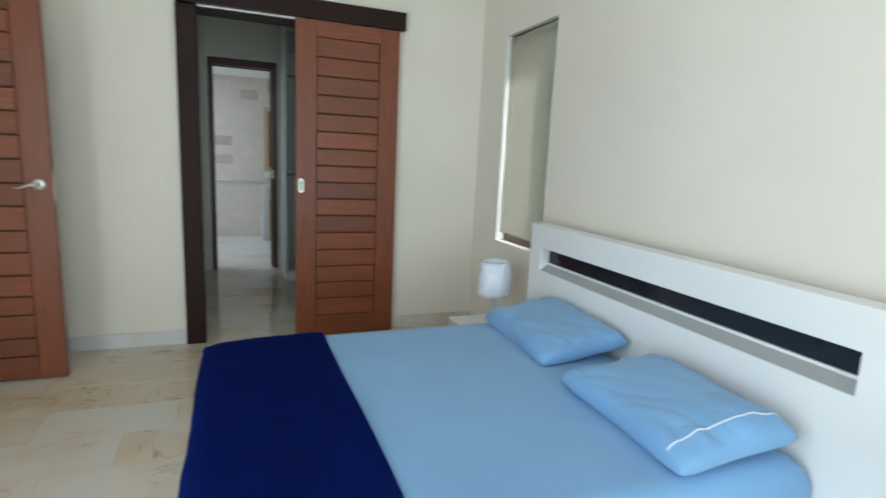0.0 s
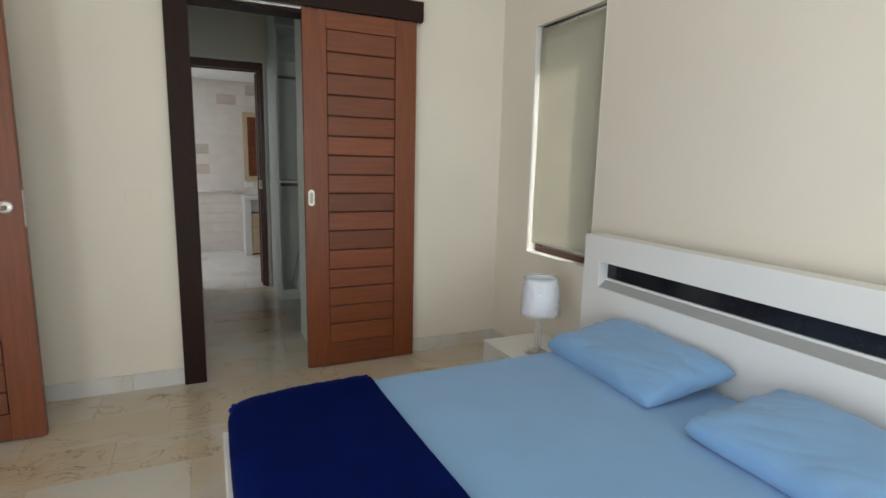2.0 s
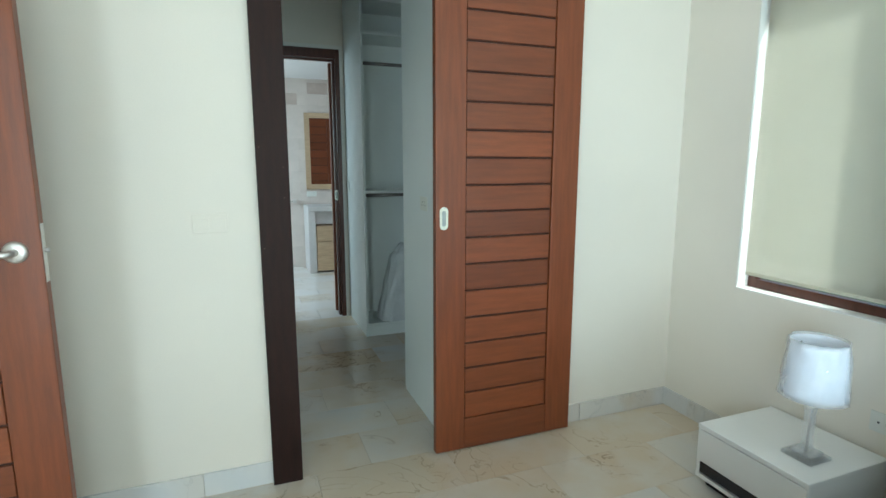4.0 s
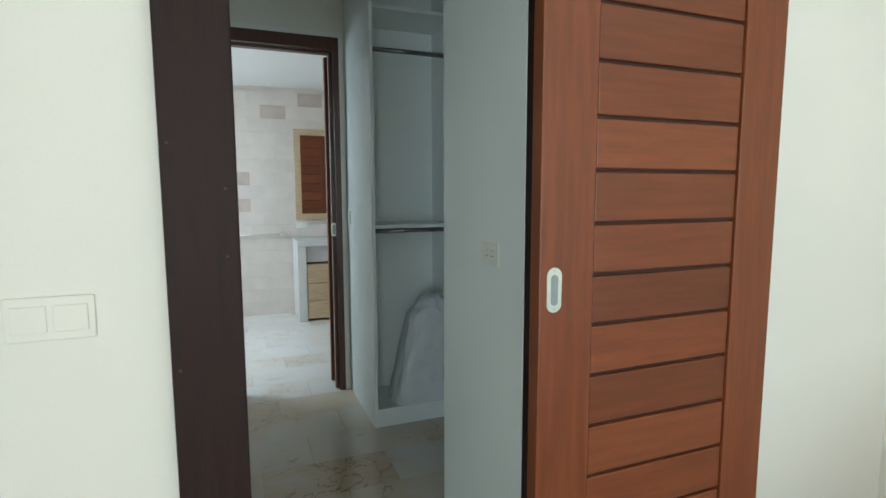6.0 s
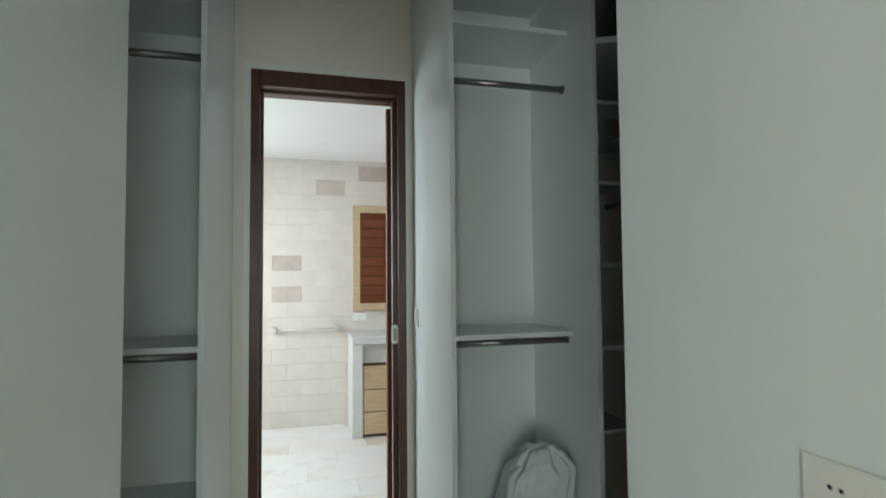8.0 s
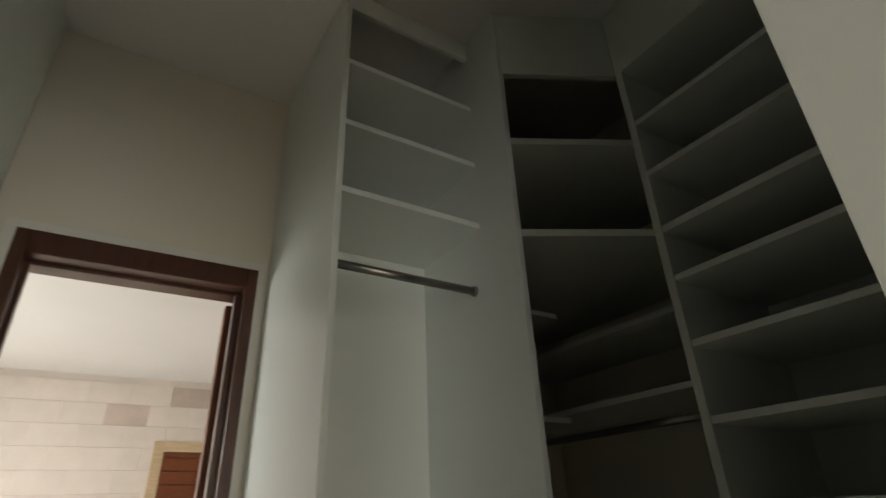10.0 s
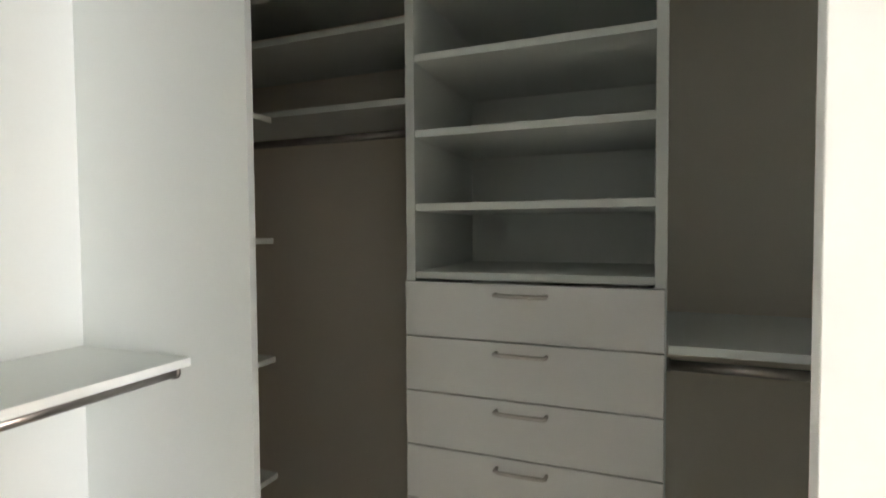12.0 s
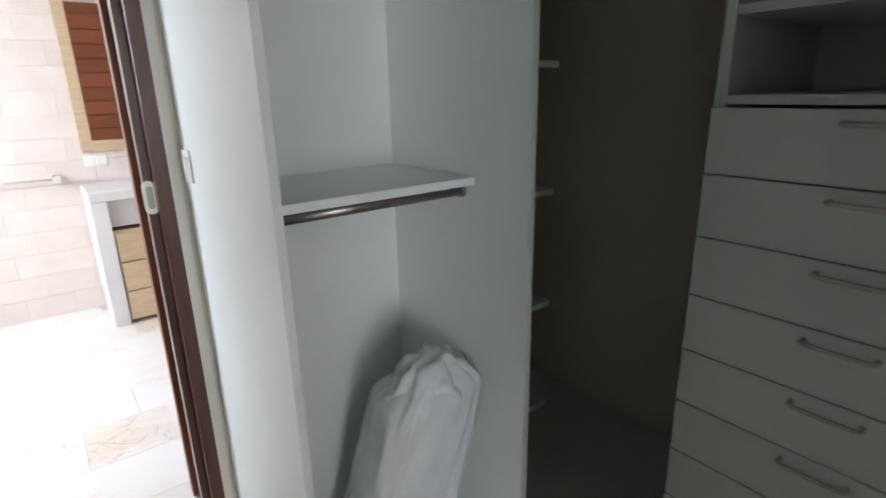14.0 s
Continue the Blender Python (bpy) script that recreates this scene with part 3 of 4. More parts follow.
def soft_box(nu, nv, x0, x1, y0, y1, z0, z1, r, seed, amp, foot_pull=True):
    """A cushion-edged block with slight folds, as one grid wrapped over its top and sides."""
    def run(t, lo, hi):
        flat, arc, drop = hi - lo - 2 * r, r * math.pi / 2, z1 - z0 - r
        s = t * (flat + 2 * arc + 2 * drop)
        if s < drop:
            return lo, drop - s + r
        s -= drop
        if s < arc:
            a = s / r
            return lo + r - r * math.cos(a), r - r * math.sin(a)
        s -= arc
        if s < flat:
            return lo + r + s, 0.0
        s -= flat
        if s < arc:
            a = s / r
            return hi - r + r * math.sin(a), r - r * math.cos(a)
        s -= arc
        return hi, r + s

    def fn(u, v):
        x, dx = run(u, x0, x1)
        y, dy = run(v, y0, y1)
        if foot_pull:
            y -= corner_pull(x + BX) * max(0, (y - (y0 + y1) / 2) / ((y1 - y0) / 2))
        z = z1 - math.hypot(dx, dy) if dx + dy < 2 * r else z1 - max(dx, dy)
        n = noise.noise(Vector((x * 2.2 + seed, y * 2.6, z * 3))) + 0.4 * noise.noise(Vector((x * 7, y * 9 + seed, z * 6)))
        return (x, y, max(z0, z) + amp * n)
    return add_grid(bmesh.new(), fn, nu, nv)


mb = soft_box(70, 66, -0.238 - BX, 1.545 - BX, 1.0 - BY, 2.552 - BY, 0.27, ZM, 0.075, 3.1, 0.004)
part("mattress", mb, SHEET, bed, "mattress in a light blue fitted sheet", True)


def throw_point(u, v):
    """Over the foot end, hanging at the foot and at both sides."""
    s = u * 0.86
    xe, r = -0.178, 0.08
    edge = 0.285 + 0.012 * math.sin(v * 5) - 0.02 * (1 - v) * math.sin(v * 3)
    if s < edge - xe:
        x, dx = edge - s, 0.0
    else:
        q = s - (edge - xe)
        a = min(q / r, math.pi / 2)
        x, dx = xe - r * math.sin(a), r - r * math.cos(a)
        dx += max(0, q - r * math.pi / 2)
    ys, ye, ry = 1.07, 2.485 - corner_pull(x), 0.075
    w = -0.16 + v * (ye - ys + 0.16 + 0.06)
    if w < 0:
        a = min(-w / ry, math.pi / 2)
        y, dy = ys - ry * math.sin(a), ry - ry * math.cos(a) + max(0, -w - ry * math.pi / 2)
    elif w < ye - ys:
        y, dy = ys + w, 0.0
    else:
        a = min((w - ye + ys) / ry, math.pi / 2)
        y, dy = ye + ry * math.sin(a), ry - ry * math.cos(a) + max(0, w - ye + ys - ry * math.pi / 2)
    n = noise.noise(Vector((x * 4, y * 3, 1.7))) + 0.5 * noise.noise(Vector((x * 11, y * 8, 4)))
    fold = 0.008 * max(0, 1 - abs(u - 0.06) / 0.06)
    return (x - BX - (0.006 if dx > 0.02 else 0) * (1 + n), y - BY + (0.006 if dy > 0.01 else 0), ZM + 0.009 + 0.003 * n + fold * 0.4 - max(dx, dy) - 0.3 * min(dx, dy))


tb = add_grid(bmesh.new(), lambda u, v: tuple(Vector(throw_point(u, v)) + Vector((BX, BY, 0))), 60, 90)
bmesh.ops.solidify(tb, geom=tb.faces[:], thickness=0.006)
blanket = thing("throw_blanket", "navy blue knitted throw spread over the bed's foot", "blanket")
part("cloth", tb, THROW, blanket, "", True)
# knobbly fringe along the far hem
fb = bmesh.new()
for k in range(38):
    u = 0.01 + k / 38 * 0.62
    p = Vector(throw_point(u, 1.0)) + Vector((BX, BY, 0))
    bmesh.ops.create_icosphere(fb, subdivisions=1, radius=0.0105 + 0.003 * random.random(), matrix=Matrix.Translation(p + Vector((0, 0.003, 0.002 * random.random()))))
part("fringe", fb, THROW, blanket, "knobbly navy fringe", True)


def pillow(label, centre, size, rx, ry, rz, seed, piping):
    p = thing("pillow", label, "pillow", centre, "pillows on the bed")
    p.matrix_basis = pose(*centre, rx, ry, rz)
    w, l, h = (s / 2 for s in size)
    def shape(side):
        def fn(u, v):
            a, b = 2 * u - 1, 2 * v - 1
            ear = (abs(a) * abs(b)) ** 6
            x = a * w * (1 - 0.085 * (1 - b * b) * abs(a) ** 3 - 0.045 * ear)
            y = b * l * (1 - 0.06 * (1 - a * a) * abs(b) ** 3 - 0.045 * ear)
            t = max(0, (1 - abs(a) ** 3.4) * (1 - abs(b) ** 4)) ** 0.4
            dent = 0.13 * noise.noise(Vector((a * 1.4 + seed, b * 1.7, 0.3))) + 0.05 * noise.noise(Vector((a * 3.5 + seed, b * 3.1, 1.3)))
            # gathers that run in from the seams and fade towards the middle
            wob = 2.2 * noise.noise(Vector((a * 2 + seed, b * 2, 5.0)))
            fold = 0.012 * abs(b) ** 3 * math.sin(a * 9 + wob * 2 + seed) + 0.007 * abs(a) ** 4 * math.sin(b * 13 + wob * 2.5 + seed)
            pull = 0.010 * (1 - abs(noise.noise(Vector(((a + b) * 2.6 + seed, (a - b) * 0.9, 2.0))))) ** 6 * (abs(a) + abs(b)) / 2
            top = h * t * (1 + dent) + (fold - pull) * t
            return (x, y, top if side > 0 else -0.62 * h * t * (1 + 0.5 * dent))
        return fn
    bm = bmesh.new()
    add_grid(bm, shape(1), 56, 76)
    add_grid(bm, shape(-1), 56, 76)
    bmesh.ops.remove_doubles(bm, verts=bm.verts, dist=0.0012)
    bmesh.ops.recalc_face_normals(bm, faces=bm.faces)
    part("pillowcase", bm, SHEET, p, "", True)
    if piping:
        f = shape(1)
        v0 = 0.115
        bar("piping", [tuple(Vector(f(0.02 + 0.96 * k / 30, v0)) + Vector((0, 0, 0.002))) for k in range(31)], 0.0026, PIPING, p, "white piping near the pillow's open end", 8)
    return p


pillow("plump light blue pillow lying against the headboard", (1.335, 2.18, ZM + 0.052), (0.45, 0.70, 0.165), 0, -9, -4, 1.3, False)
pillow("light blue pillow with white piping across one end", (1.275, 1.35, ZM + 0.054), (0.46, 0.67, 0.165), 0, -7, -3, 5.2, True)


# ---- nightstands and lamps ----
def nightstand(label, x0, y0, y1):
    n = thing("nightstand", label, "nightstand", ((x0 + XR - 0.02) / 2, (y0 + y1) / 2, 0), "nightstands beside the bed")
    hx, hy = (XR - 0.02 - x0) / 2, (y1 - y0) / 2
    slab("top", (-hx, -hy, 0.262), (hx, hy, 0.282), LACQUER, n, 0.003)
    slab("side_panel", (-hx + 0.004, -hy + 0.002, 0.04), (hx, -hy + 0.02, 0.262), LACQUER, n, 0.001)
    slab("side_panel", (-hx + 0.004, hy - 0.02, 0.04), (hx, hy - 0.002, 0.262), LACQUER, n, 0.001)
    slab("bottom", (-hx + 0.004, -hy + 0.02, 0.04), (hx, hy - 0.02, 0.056), LACQUER, n, 0.001)
    slab("drawer_front", (-hx, -hy + 0.004, 0.118), (-hx + 0.018, hy - 0.004, 0.258), LACQUER, n, 0.002)
    slab("grip_strip", (-hx + 0.005, -hy + 0.004, 0.066), (-hx + 0.02, hy - 0.004, 0.114), BLACK_GLASS, n, 0.001, "black glossy strip below the drawer")
    slab("plinth", (-hx + 0.04, -hy + 0.03, 0), (hx, hy - 0.03, 0.04), BLACK_GLASS, n, 0.001)
    return n


nightstand("low white lacquered nightstand with a black strip", 1.262, 2.86, 3.335)
nightstand("low white nightstand beside the window", 1.262, 0.235, 0.71)


def table_lamp(label, x, y, z):
    l = thing("table_lamp", label, "table lamp", (x, y, z), "bedside lamps")
    bm = add_box(bmesh.new(), (-0.058, -0.058, 0), (0.058, 0.058, 0.016), 0.003)
    add_box(bm, (-0.04, -0.04, 0.0165), (0.04, 0.04, 0.03), 0.003)
    part("base", bm, CRYSTAL, l, "clear acrylic base")
    part("stem", add_tube(bmesh.new(), [(0, 0, 0.03), (0, 0, 0.05), (0, 0, 0.17), (0, 0, 0.20)], [0.026, 0.02, 0.02, 0.024], 8), CRYSTAL, l, "faceted clear acrylic stem")
    bar("rod", [(0, 0, 0.016), (0, 0, 0.27)], 0.005, STEEL, l)
    bar("socket", [(0, 0, 0.2), (0, 0, 0.29)], 0.014, PLASTIC, l)
    def cone(r0, r1, z0, z1, wob, seed):
        b = add_grid(bmesh.new(), lambda u, v: tuple(Vector((math.cos(u * 2 * math.pi), math.sin(u * 2 * math.pi), 0)) * (r0 + (r1 - r0) * v + wob * noise.noise(Vector((math.cos(u * 6.2832) * 5, math.sin(u * 6.2832) * 5, v * 4 + seed)))) + Vector((0, 0, z0 + (z1 - z0) * v))), 48, 10)
        bmesh.ops.remove_doubles(b, verts=b.verts, dist=1e-5)
        bmesh.ops.solidify(b, geom=b.faces[:], thickness=0.0015)
        return b
    shade = part("shade", cone(0.108, 0.09, 0.255, 0.455, 0, 0), SHADE, l, "white tapered fabric shade", True)
    part("wrapper", cone(0.114, 0.095, 0.244, 0.464, 0.010, 2.0), FILM, shade, "clear plastic film still round the shade", True).visible_shadow = False
    return l


table_lamp("small lamp with plastic-wrapped white shade on nightstand", 1.43, 2.99, 0.282)
table_lamp("small lamp with plastic-wrapped white shade beside the window", 1.43, 0.565, 0.282)

# wall plates
sw = thing("switch_plate", "cream blank switch plate on the wall", "switch")
slab("plate", (-0.70, YD - 0.006, 1.11), (-0.57, YD, 1.185), CREAM, sw, 0.002)
for k in range(2):
    slab("rocker", (-0.69 + k * 0.06, YD - 0.009, 1.125), (-0.64 + k * 0.06, YD - 0.006, 1.17), CREAM, sw, 0.001)
so = thing("wall_socket", "small white wall socket behind the nightstand", "socket")
slab("plate", (XR - 0.007, 2.86, 0.36), (XR, 2.95, 0.44), PLASTIC, so, 0.002)
for k in range(2):
    bar("hole", [(XR - 0.0075, 2.89 + 0.03 * k, 0.40), (XR - 0.006, 2.89 + 0.03 * k, 0.40)], 0.004, BLACK_GLASS, so)


# ---- wardrobe room ----
P = 0.019
ZT = 2.86


def rod(parent, a, b):
    r = bar("clothes_rod", [a, b], 0.0125, ROD, parent, "brushed steel clothes rod")
    a, b = Vector(a), Vector(b)
    d = (b - a).normalized()
    for q, s in ((a, 1), (b, -1)):
        bar("rod_socket", [tuple(q), tuple(q + d * 0.008 * s)], 0.0165, ROD, r)


def shelf(parent, corners, z, t=P):
    """A flat board with any outline, its top at z."""
    bm = bmesh.new()
    lo = [bm.verts.new((x, y, z - t)) for x, y in corners]
    hi = [bm.verts.new((x, y, z)) for x, y in corners]
    bm.faces.new(lo[::-1])
    bm.faces.new(hi)
    n = len(corners)
    for k in range(n):
        bm.faces.new((lo[k], lo[(k + 1) % n], hi[(k + 1) % n], hi[k]))
    bmesh.ops.recalc_face_normals(bm, faces=bm.faces)
    return part("shelf", bm, LAMINATE, parent)


def wardrobe(label, sx):
    """Open hanging unit beside the bathroom door; sx=1 towards the drawers, -1 mirrored."""
    w = thing("wardrobe_unit", label, "wardrobe")
    def X(a):
        return sx * a + (0 if sx > 0 else -0.1)
    xi, xo, yf, yb = 0.361, 0.850, 5.775, 6.14
    slab("side_panel", (X(xi), yf, 0), (X(xi + P), YW - 0.012, HW - 0.002), LAMINATE, w, 0.001, "tall white end panel")
    slab("side_panel", (X(xo), 5.61, 0), (X(xo + P), yb, HW - 0.002), LAMINATE, w, 0.001, "tall white end panel")
    slab("back", (X(xi + P), yb, 0), (X(xo + P), yb + 0.012, HW - 0.002), LAMINATE, w, 0)
    slab("plinth", (X(xi + P), yf + 0.004, 0), (X(xo), yf + 0.02, 0.085), LAMINATE, w, 0.001)
    slab("top_rail", (X(xi + P), yf + 0.006, 3.065), (X(xo), yf + 0.024, HW - 0.002), LAMINATE, w, 0.001)
    zs = [0.104, 1.172, 2.35, 2.588, 2.834] + ([0.624] if sx < 0 else [])
    for z in zs:
        slab("shelf", (X(xi + P), yf + 0.008, z - P), (X(xo), yb, z), LAMINATE, w, 0.001)
    for z in (2.13, 1.135):
        rod(w, (X(xi + P), 5.83, z), (X(xo), 5.83, z))
    return w


wardrobe("open white hanging unit with shelves and steel rods", 1)
wardrobe("open white hanging unit with a lower shelf", -1)

# end panel of the unit that backs on the bedroom, one each side of the passage
def end_unit(label, x0, x1, y1, depth):
    e = thing("wardrobe_end", label, "wardrobe")
    s = 1 if x1 > x0 else -1
    slab("end_panel", (x0, YC + 0.006, 0), (x0 + s * P, y1, HW - 0.002), LAMINATE, e, 0.001)
    slab("back", (x0 + s * P, YC + 0.006, 0), (x1, YC + 0.018, HW - 0.002), LAMINATE, e, 0)
    for z in (0.104, 1.2, 2.30):
        slab("shelf", (x0 + s * P, YC + 0.018, z - P), (x0 + s * 0.55, y1 - 0.25, z), LAMINATE, e, 0.001)
    return e


end_unit("tall plain white wardrobe end panel by the doorway", 0.37, 1.70, 4.728, 0.6)
end_unit("tall plain white wardrobe end panel, narrow", -0.44, -1.78, 4.93, 0.6)
SOCKET_Y, SOCKET_Z = 4.349, 1.174
plate = thing("wall_socket", "cream double socket set flush in the wardrobe panel", "socket")
slab("plate", (0.3665, SOCKET_Y - 0.055, SOCKET_Z - 0.036), (0.3695, SOCKET_Y + 0.055, SOCKET_Z + 0.036), SOCKET_CREAM, plate, 0.001)
for dy in (-0.018, 0.018):
    for ey, ez in ((-0.006, 0.009), (0.006, 0.009), (-0.006, -0.008), (0.006, -0.008)):
        bar("hole", [(0.3668, SOCKET_Y + dy + ey, SOCKET_Z + ez), (0.3662, SOCKET_Y + dy + ey, SOCKET_Z + ez)], 0.0026, BLACK_GLASS, plate, sides=8)

# tower of shelves and drawers
tower = thing("drawer_tower", "tall white unit of open shelves above eight drawers", "drawer unit")
TX, TL, TR_ = 1.222, 5.425, 4.795
slab("side_panel", (TX, TL - P - 0.006, 0), (XR - 0.01, TL, ZT), LAMINATE, tower, 0.001)
slab("side_panel", (TX, TR_, 0), (XR - 0.01, TR_ + P + 0.006, ZT), LAMINATE, tower, 0.001)
slab("back", (XR - 0.03, TR_ + 0.025, 0), (XR - 0.012, TL - 0.025, ZT), LAMINATE, tower, 0)
slab("top", (TX, TR_, ZT), (XR - 0.01, TL, HW - 0.002), LAMINATE, tower, 0.001)
for z in (1.345, 1.521, 1.711, 1.905, 2.092, 2.25, 2.445, 2.64):
    slab("shelf", (TX + 0.004, TR_ + 0.025, z - P - (0.004 if abs(z - 2.25) < 0.01 else 0)), (XR - 0.03, TL - 0.025, z), LAMINATE, tower, 0.001)
for k in range(8):
    z1, z0 = 1.322 - 0.1425 * k, 1.322 - 0.1425 * (k + 1)
    d = slab("drawer", (TX - 0.018, TR_ + 0.004, z0 + 0.0016), (TX - 0.001, TL - 0.004, z1 - 0.0016), LACQUER, tower, 0.002, "white drawer front")
    zc = z1 - 0.027
    hx = TX - 0.018
    ha, hb_ = 5.055, 5.177
    bar("handle", [(hx, ha, zc), (hx - 0.018, ha, zc), (hx - 0.024, ha + 0.008, zc), (hx - 0.026, (ha + hb_) / 2, zc), (hx - 0.024, hb_ - 0.008, zc), (hx - 0.018, hb_, zc), (hx, hb_, zc)], 0.005, STEEL, d, "brushed metal bow handle", 10)
slab("plinth", (TX, TR_ + 0.026, 0.0), (TX + 0.016, TL - 0.026, 0.176), LAMINATE, tower, 0.001)

# corner beyond the tower: angled upper shelves, hanging rod, small shelves
corner = thing("corner_wardrobe", "open white corner unit with angled shelves and rod", "wardrobe")
for z in (2.25, 2.582):
    shelf(corner, [(0.871, 5.612), (TX, TL + 0.003), (XR - 0.01, TL + 0.003), (XR - 0.01, 6.43), (0.871, 6.43)], z, 0.022)
shelf(corner, [(0.871, 5.612), (TX, TL + 0.003), (TX + 0.012, TL + 0.021), (0.883, 5.63)], HW - 0.002, HW - 0.002 - ZT).name = "fascia"
shelf(corner, [(0.871, 5.612), (TX, TL + 0.003), (XR - 0.013, TL + 0.003), (XR - 0.013, 6.43), (0.871, 6.43)], 0.104, 0.103)
for z in (2.055, 1.83):
    slab("shelf", (1.335, TL + 0.003, z - P), (XR - 0.01, 6.42, z), LAMINATE, corner, 0.001)
rod(corner, (1.42, TL + 0.001, 1.745), (1.42, 6.43, 1.745))
for k in range(6):
    z = 0.453 + 0.327 * k
    slab("small_shelf", (0.871, 5.79, z - 0.016), (1.142, 6.13, z), LAMINATE, corner, 0.001)

# hanging corner on the bedroom side of the tower
corner2 = thing("corner_wardrobe", "open white corner with hanging rods by the drawers", "wardrobe")
shelf(corner2, [(TX, TR_ - 0.003), (0.392, 4.52), (0.392, YC + 0.02), (XR - 0.01, YC + 0.02), (XR - 0.01, TR_ - 0.003)], 2.25, 0.022)
slab("shelf", (1.205, YC + 0.02, 1.2 - P), (XR - 0.01, TR_ - 0.003, 1.2), LAMINATE, corner2, 0.001)
rod(corner2, (1.3, YC + 0.018, 1.135), (1.3, TR_ - 0.002, 1.135))
rod(corner2, (1.42, YC + 0.018, 2.18), (1.42, TR_ - 0.002, 2.18))

# plastic-wrapped bundle standing in the hanging unit
bag = thing("plastic_wrapped_bundle", "white bedding bundle wrapped in clear plastic", "bundle", (0.668, 5.905, 0.104))


def bag_point(u, v):
    a = u * 2 * math.pi
    prof = (1.02 - 0.26 * v) * (1 - max(0, (v - 0.86) / 0.14) ** 2 * 0.8)
    ca, sa = math.cos(a), math.sin(a)
    rx, ry = 0.16 * prof, 0.118 * prof
    n = noise.noise(Vector((ca * 1.6, sa * 1.6, v * 2.3))) * 0.02 + abs(noise.noise(Vector((ca * 6, sa * 6, v * 2.2)))) * 0.018
    e = 0.55
    px = math.copysign(abs(ca) ** e, ca) * (rx + n)
    py = math.copysign(abs(sa) ** e, sa) * (ry + n * 0.8)
    return (px + 0.05 * v, py - 0.12 * v * v, 0.63 * v + 0.02 * v * ca)


bb = add_grid(bmesh.new(), bag_point, 64, 40)
bmesh.ops.remove_doubles(bb, verts=bb.verts, dist=1e-4)
bmesh.ops.recalc_face_normals(bb, faces=bb.faces)
part("wrapped_bedding", bb, BAG, bag, "", True)
def frill(u, v):
    a = u * 2 * math.pi
    r = 0.09 * v ** 0.7 * (1 + 0.13 * math.sin(7 * a) * v + 0.2 * noise.noise(Vector((math.cos(a) * 4, math.sin(a) * 4, v))))
    crumple = 0.022 * noise.noise(Vector((math.cos(a) * v * 5, math.sin(a) * v * 5, 3))) + 0.012 * math.sin(6 * a) * v
    return (0.05 + r * math.cos(a) * 1.25, -0.105 + r * math.sin(a), 0.645 - 0.075 * v * v + crumple)


kb = add_grid(bmesh.new(), frill, 56, 8)
bmesh.ops.remove_doubles(kb, verts=kb.verts, dist=1e-5)
bmesh.ops.solidify(kb, geom=kb.faces[:], thickness=0.002)
part("gathered_top", kb, BAG, bag, "crumpled gathered plastic top", True)

sw2 = thing("light_switch", "small white light switch on the end panel", "switch")
slab("plate", (0.3545, 6.335, 1.15), (0.3605, 6.41, 1.235), PLASTIC, sw2, 0.002)
slab("rocker", (0.3515, 6.35, 1.17), (0.3545, 6.395, 1.215), PLASTIC, sw2, 0.001)

# ---- bathroom things ----
vanity = thing("vanity", "pale concrete vanity counter with wooden drawers", "vanity", (0.24, 8.47, 0))
slab("counter", (0, 0, 0.79), (1.48, 0.49, 0.848), CONCRETE, vanity, 0.006)
slab("side_wall", (0, 0.004, 0), (0.09, 0.49, 0.79), CONCRETE, vanity, 0.006)
slab("apron", (0.09, 0.06, 0.62), (1.48, 0.1, 0.79), CONCRETE, vanity, 0.003)
cab = slab("cabinet", (0.09, 0.03, 0.02), (1.48, 0.46, 0.60), OAK, vanity, 0.003, "pale oak drawer cabinet")
for k in range(3):
    for j in range(2):
        slab("drawer", (0.1 + j * 0.69, 0.008, 0.03 + 0.19 * k), (0.78 + j * 0.69, 0.028, 0.212 + 0.19 * k), OAK, cab, 0.003)
basin = bmesh.new()
add_tube(basin, [(0.8, 0.25, 0.85), (0.8, 0.25, 0.88), (0.8, 0.25, 0.95)], [0.1, 0.17, 0.19], 28)
part("basin", basin, LACQUER, vanity, "white round basin", True)

mir = thing("wall_mirror", "wall mirror in a pale wooden frame", "mirror")
mx0, mx1, mz0, mz1, f = 0.289, 1.15, 1.046, 2.04, 0.066
slab("frame", (mx0, YS - 0.03, mz0), (mx0 + f, YS, mz1), OAK, mir, 0.003)
slab("frame", (mx1 - f, YS - 0.03, mz0), (mx1, YS, mz1), OAK, mir, 0.003)
slab("frame", (mx0 + f, YS - 0.03, mz0), (mx1 - f, YS, mz0 + f), OAK, mir, 0.003)
slab("frame", (mx0 + f, YS - 0.03, mz1 - f), (mx1 - f, YS, mz1), OAK, mir, 0.003)
slab("glass", (mx0 + f, YS - 0.012, mz0 + f), (mx1 - f, YS - 0.006, mz1 - f), MIRROR, mir, 0)

tr = thing("towel_rail", "chrome towel rail on the limestone wall", "towel rail")
bar("rail", [(-0.43, YS - 0.07, 0.895), (0.14, YS - 0.07, 0.895)], 0.008, STEEL, tr)
for x in (-0.42, 0.13):
    slab("bracket", (x - 0.022, YS - 0.085, 0.873), (x + 0.022, YS, 0.917), STEEL, tr, 0.003)
ol = thing("wall_socket", "white double socket under the mirror", "socket")
slab("plate", (0.29, YS - 0.008, 0.95), (0.42, YS, 1.02), PLASTIC, ol, 0.002)
for k in range(2):
    slab("insert", (0.302 + 0.06 * k, YS - 0.011, 0.962), (0.348 + 0.06 * k, YS - 0.008, 1.008), PLASTIC, ol, 0.002)
bw = thing("window_4", "bathroom window in a dark frame", "window", kind="structure")
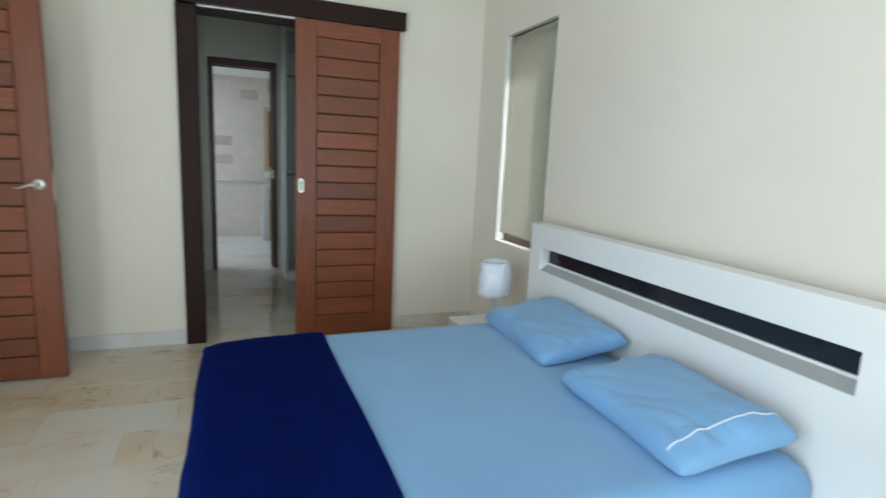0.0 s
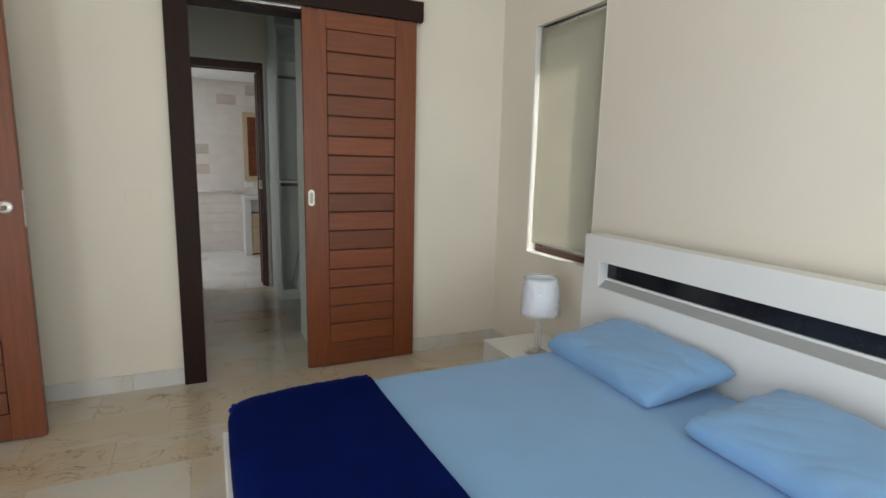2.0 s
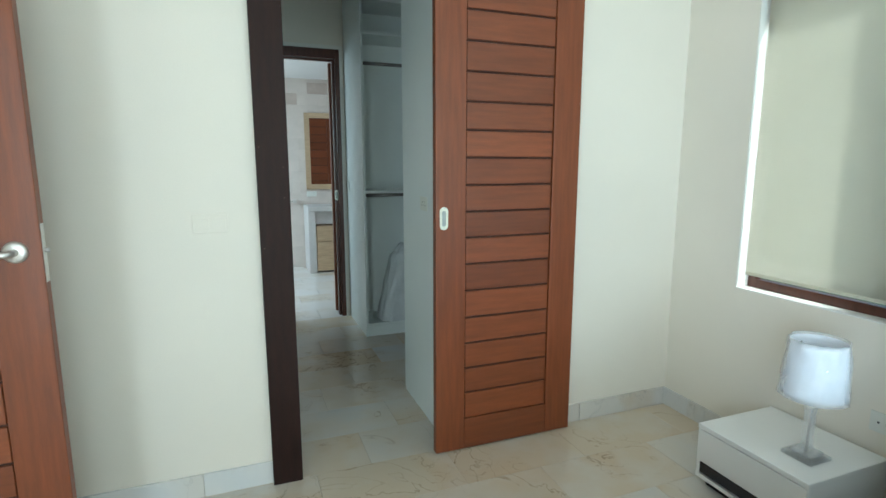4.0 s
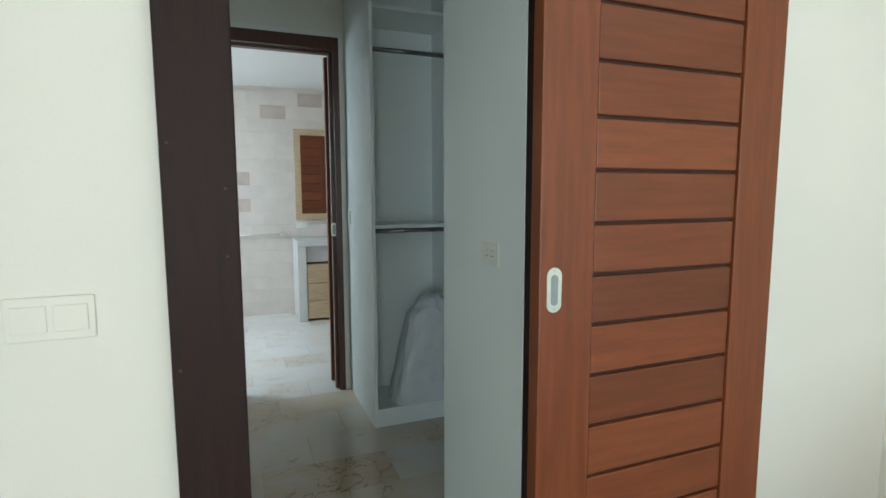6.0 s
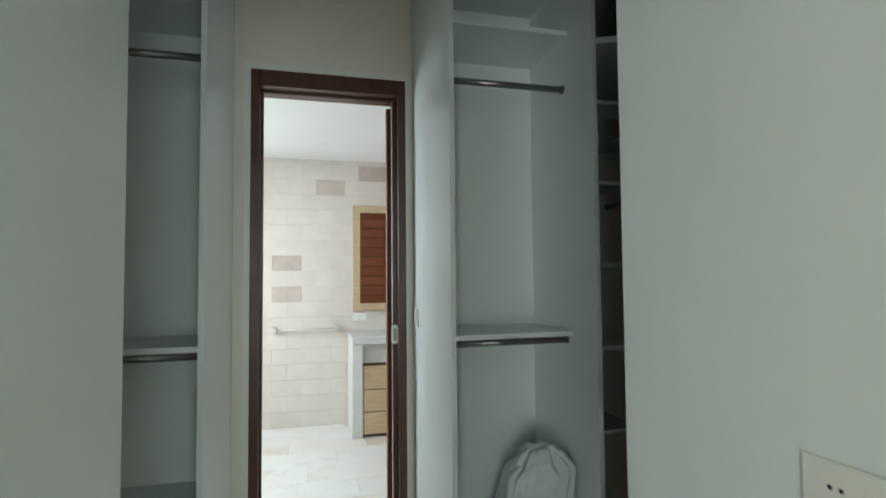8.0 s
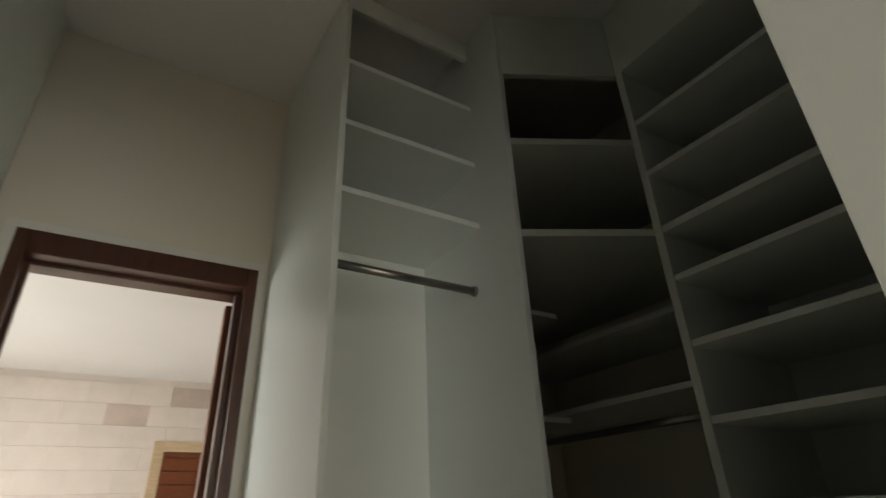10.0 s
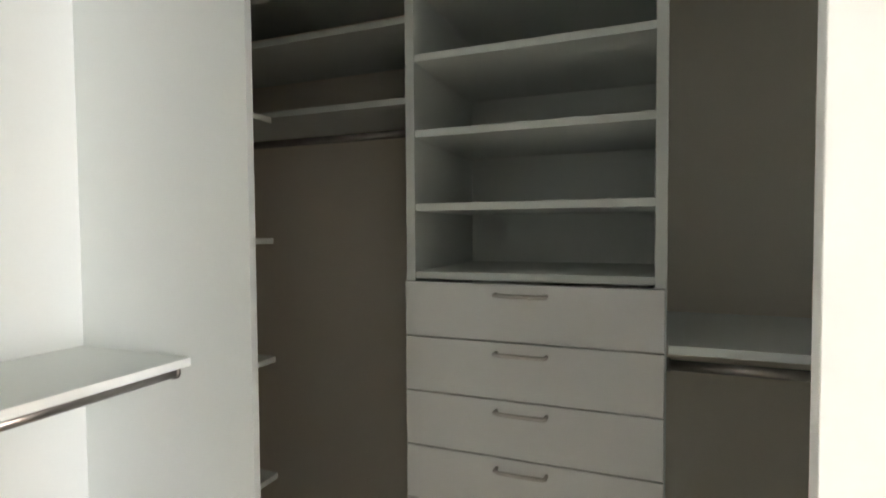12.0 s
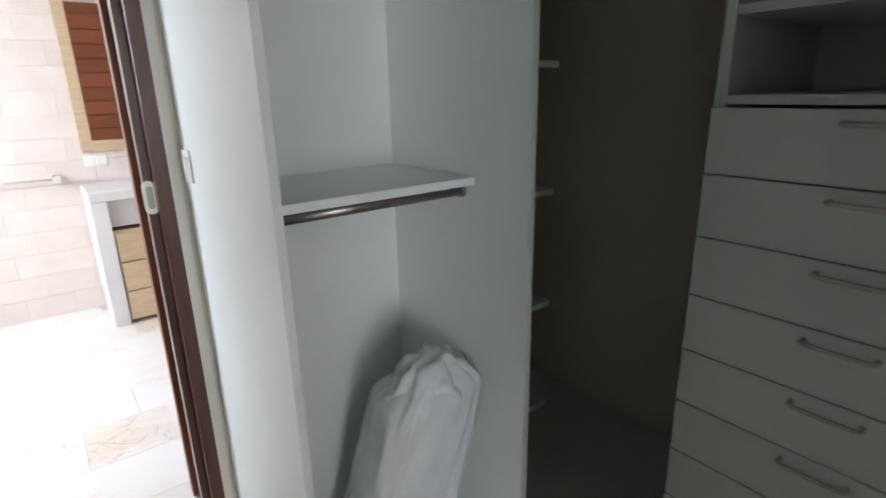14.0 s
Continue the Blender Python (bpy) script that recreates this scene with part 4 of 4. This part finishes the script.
for a, b in (((6.9, 1.15), (6.95, 2.3)), ((8.45, 1.15), (8.5, 2.3)), ((6.95, 1.15), (8.45, 1.2)), ((6.95, 2.25), (8.45, 2.3))):
    slab("frame", (BX0 - 0.09, a[0], a[1]), (BX0 - 0.04, b[0], b[1]), FRAME_WOOD, bw)
slab("pane", (BX0 - 0.07, 6.95, 1.2), (BX0 - 0.064, 8.45, 2.25), GLASS, bw, 0).visible_shadow = False


# ---- pieces of walls and floors ----
def piece_mesh(name, sx, sy, sz, bevel, mat):
    bm = add_box(bmesh.new(), (-sx / 2, -sy / 2, -sz / 2), (sx / 2, sy / 2, sz / 2), bevel, 1)
    me = bpy.data.meshes.new(name)
    bm.to_mesh(me)
    bm.free()
    me.materials.append(mat)
    return me


BW, BHT = 0.262, 0.1425
block = piece_mesh("block", BW - 0.001, 0.02, BHT - 0.001, 0.0006, STONE)
block_dark = piece_mesh("block", BW - 0.001, 0.02, BHT - 0.001, 0.0006, STONE_DARK)
DARK_AT = {(15, 6), (10, 5), (8, 5), (16, 8), (12, 9)}
for r in range(17):
    for c in range(14):
        x = BX0 + 0.13 + c * BW + (BW / 2 if r % 2 else 0)
        if x + BW / 2 > BX1:
            continue
        o = new("block", block_dark if (r, c) in DARK_AT else block)
        o.parent = stone_wall
        o.location = (x, YS + 0.009 - 0.0008 * random.random(), BHT * (r + 0.5))

TW, TD = 0.61, 0.305
BATH_Y = YW + 0.02
for i in range(40):
    y = YB - 0.02 + TD * (i + 0.5)
    off = (0.0, 0.36, 0.14, 0.47, 0.25)[i % 5]
    x = XL - T - off
    while x < XR + T:
        xa, xb2 = max(x, XL - T), min(x + TW, XR + T)
        if xb2 - xa > 0.05 and y < YS + 0.1:
            w = round(xb2 - xa, 3)
            pale = y > BATH_Y
            key = f"tile_{w}_{pale}"
            me = bpy.data.meshes.get(key) or piece_mesh(key, w - 0.0011, TD - 0.0011, 0.012, 0.0006, MARBLE_PALE if pale else MARBLE)
            o = new("tile", me)
            o.parent = floor
            o.location = ((xa + xb2) / 2, y, -0.006)
        x += TW
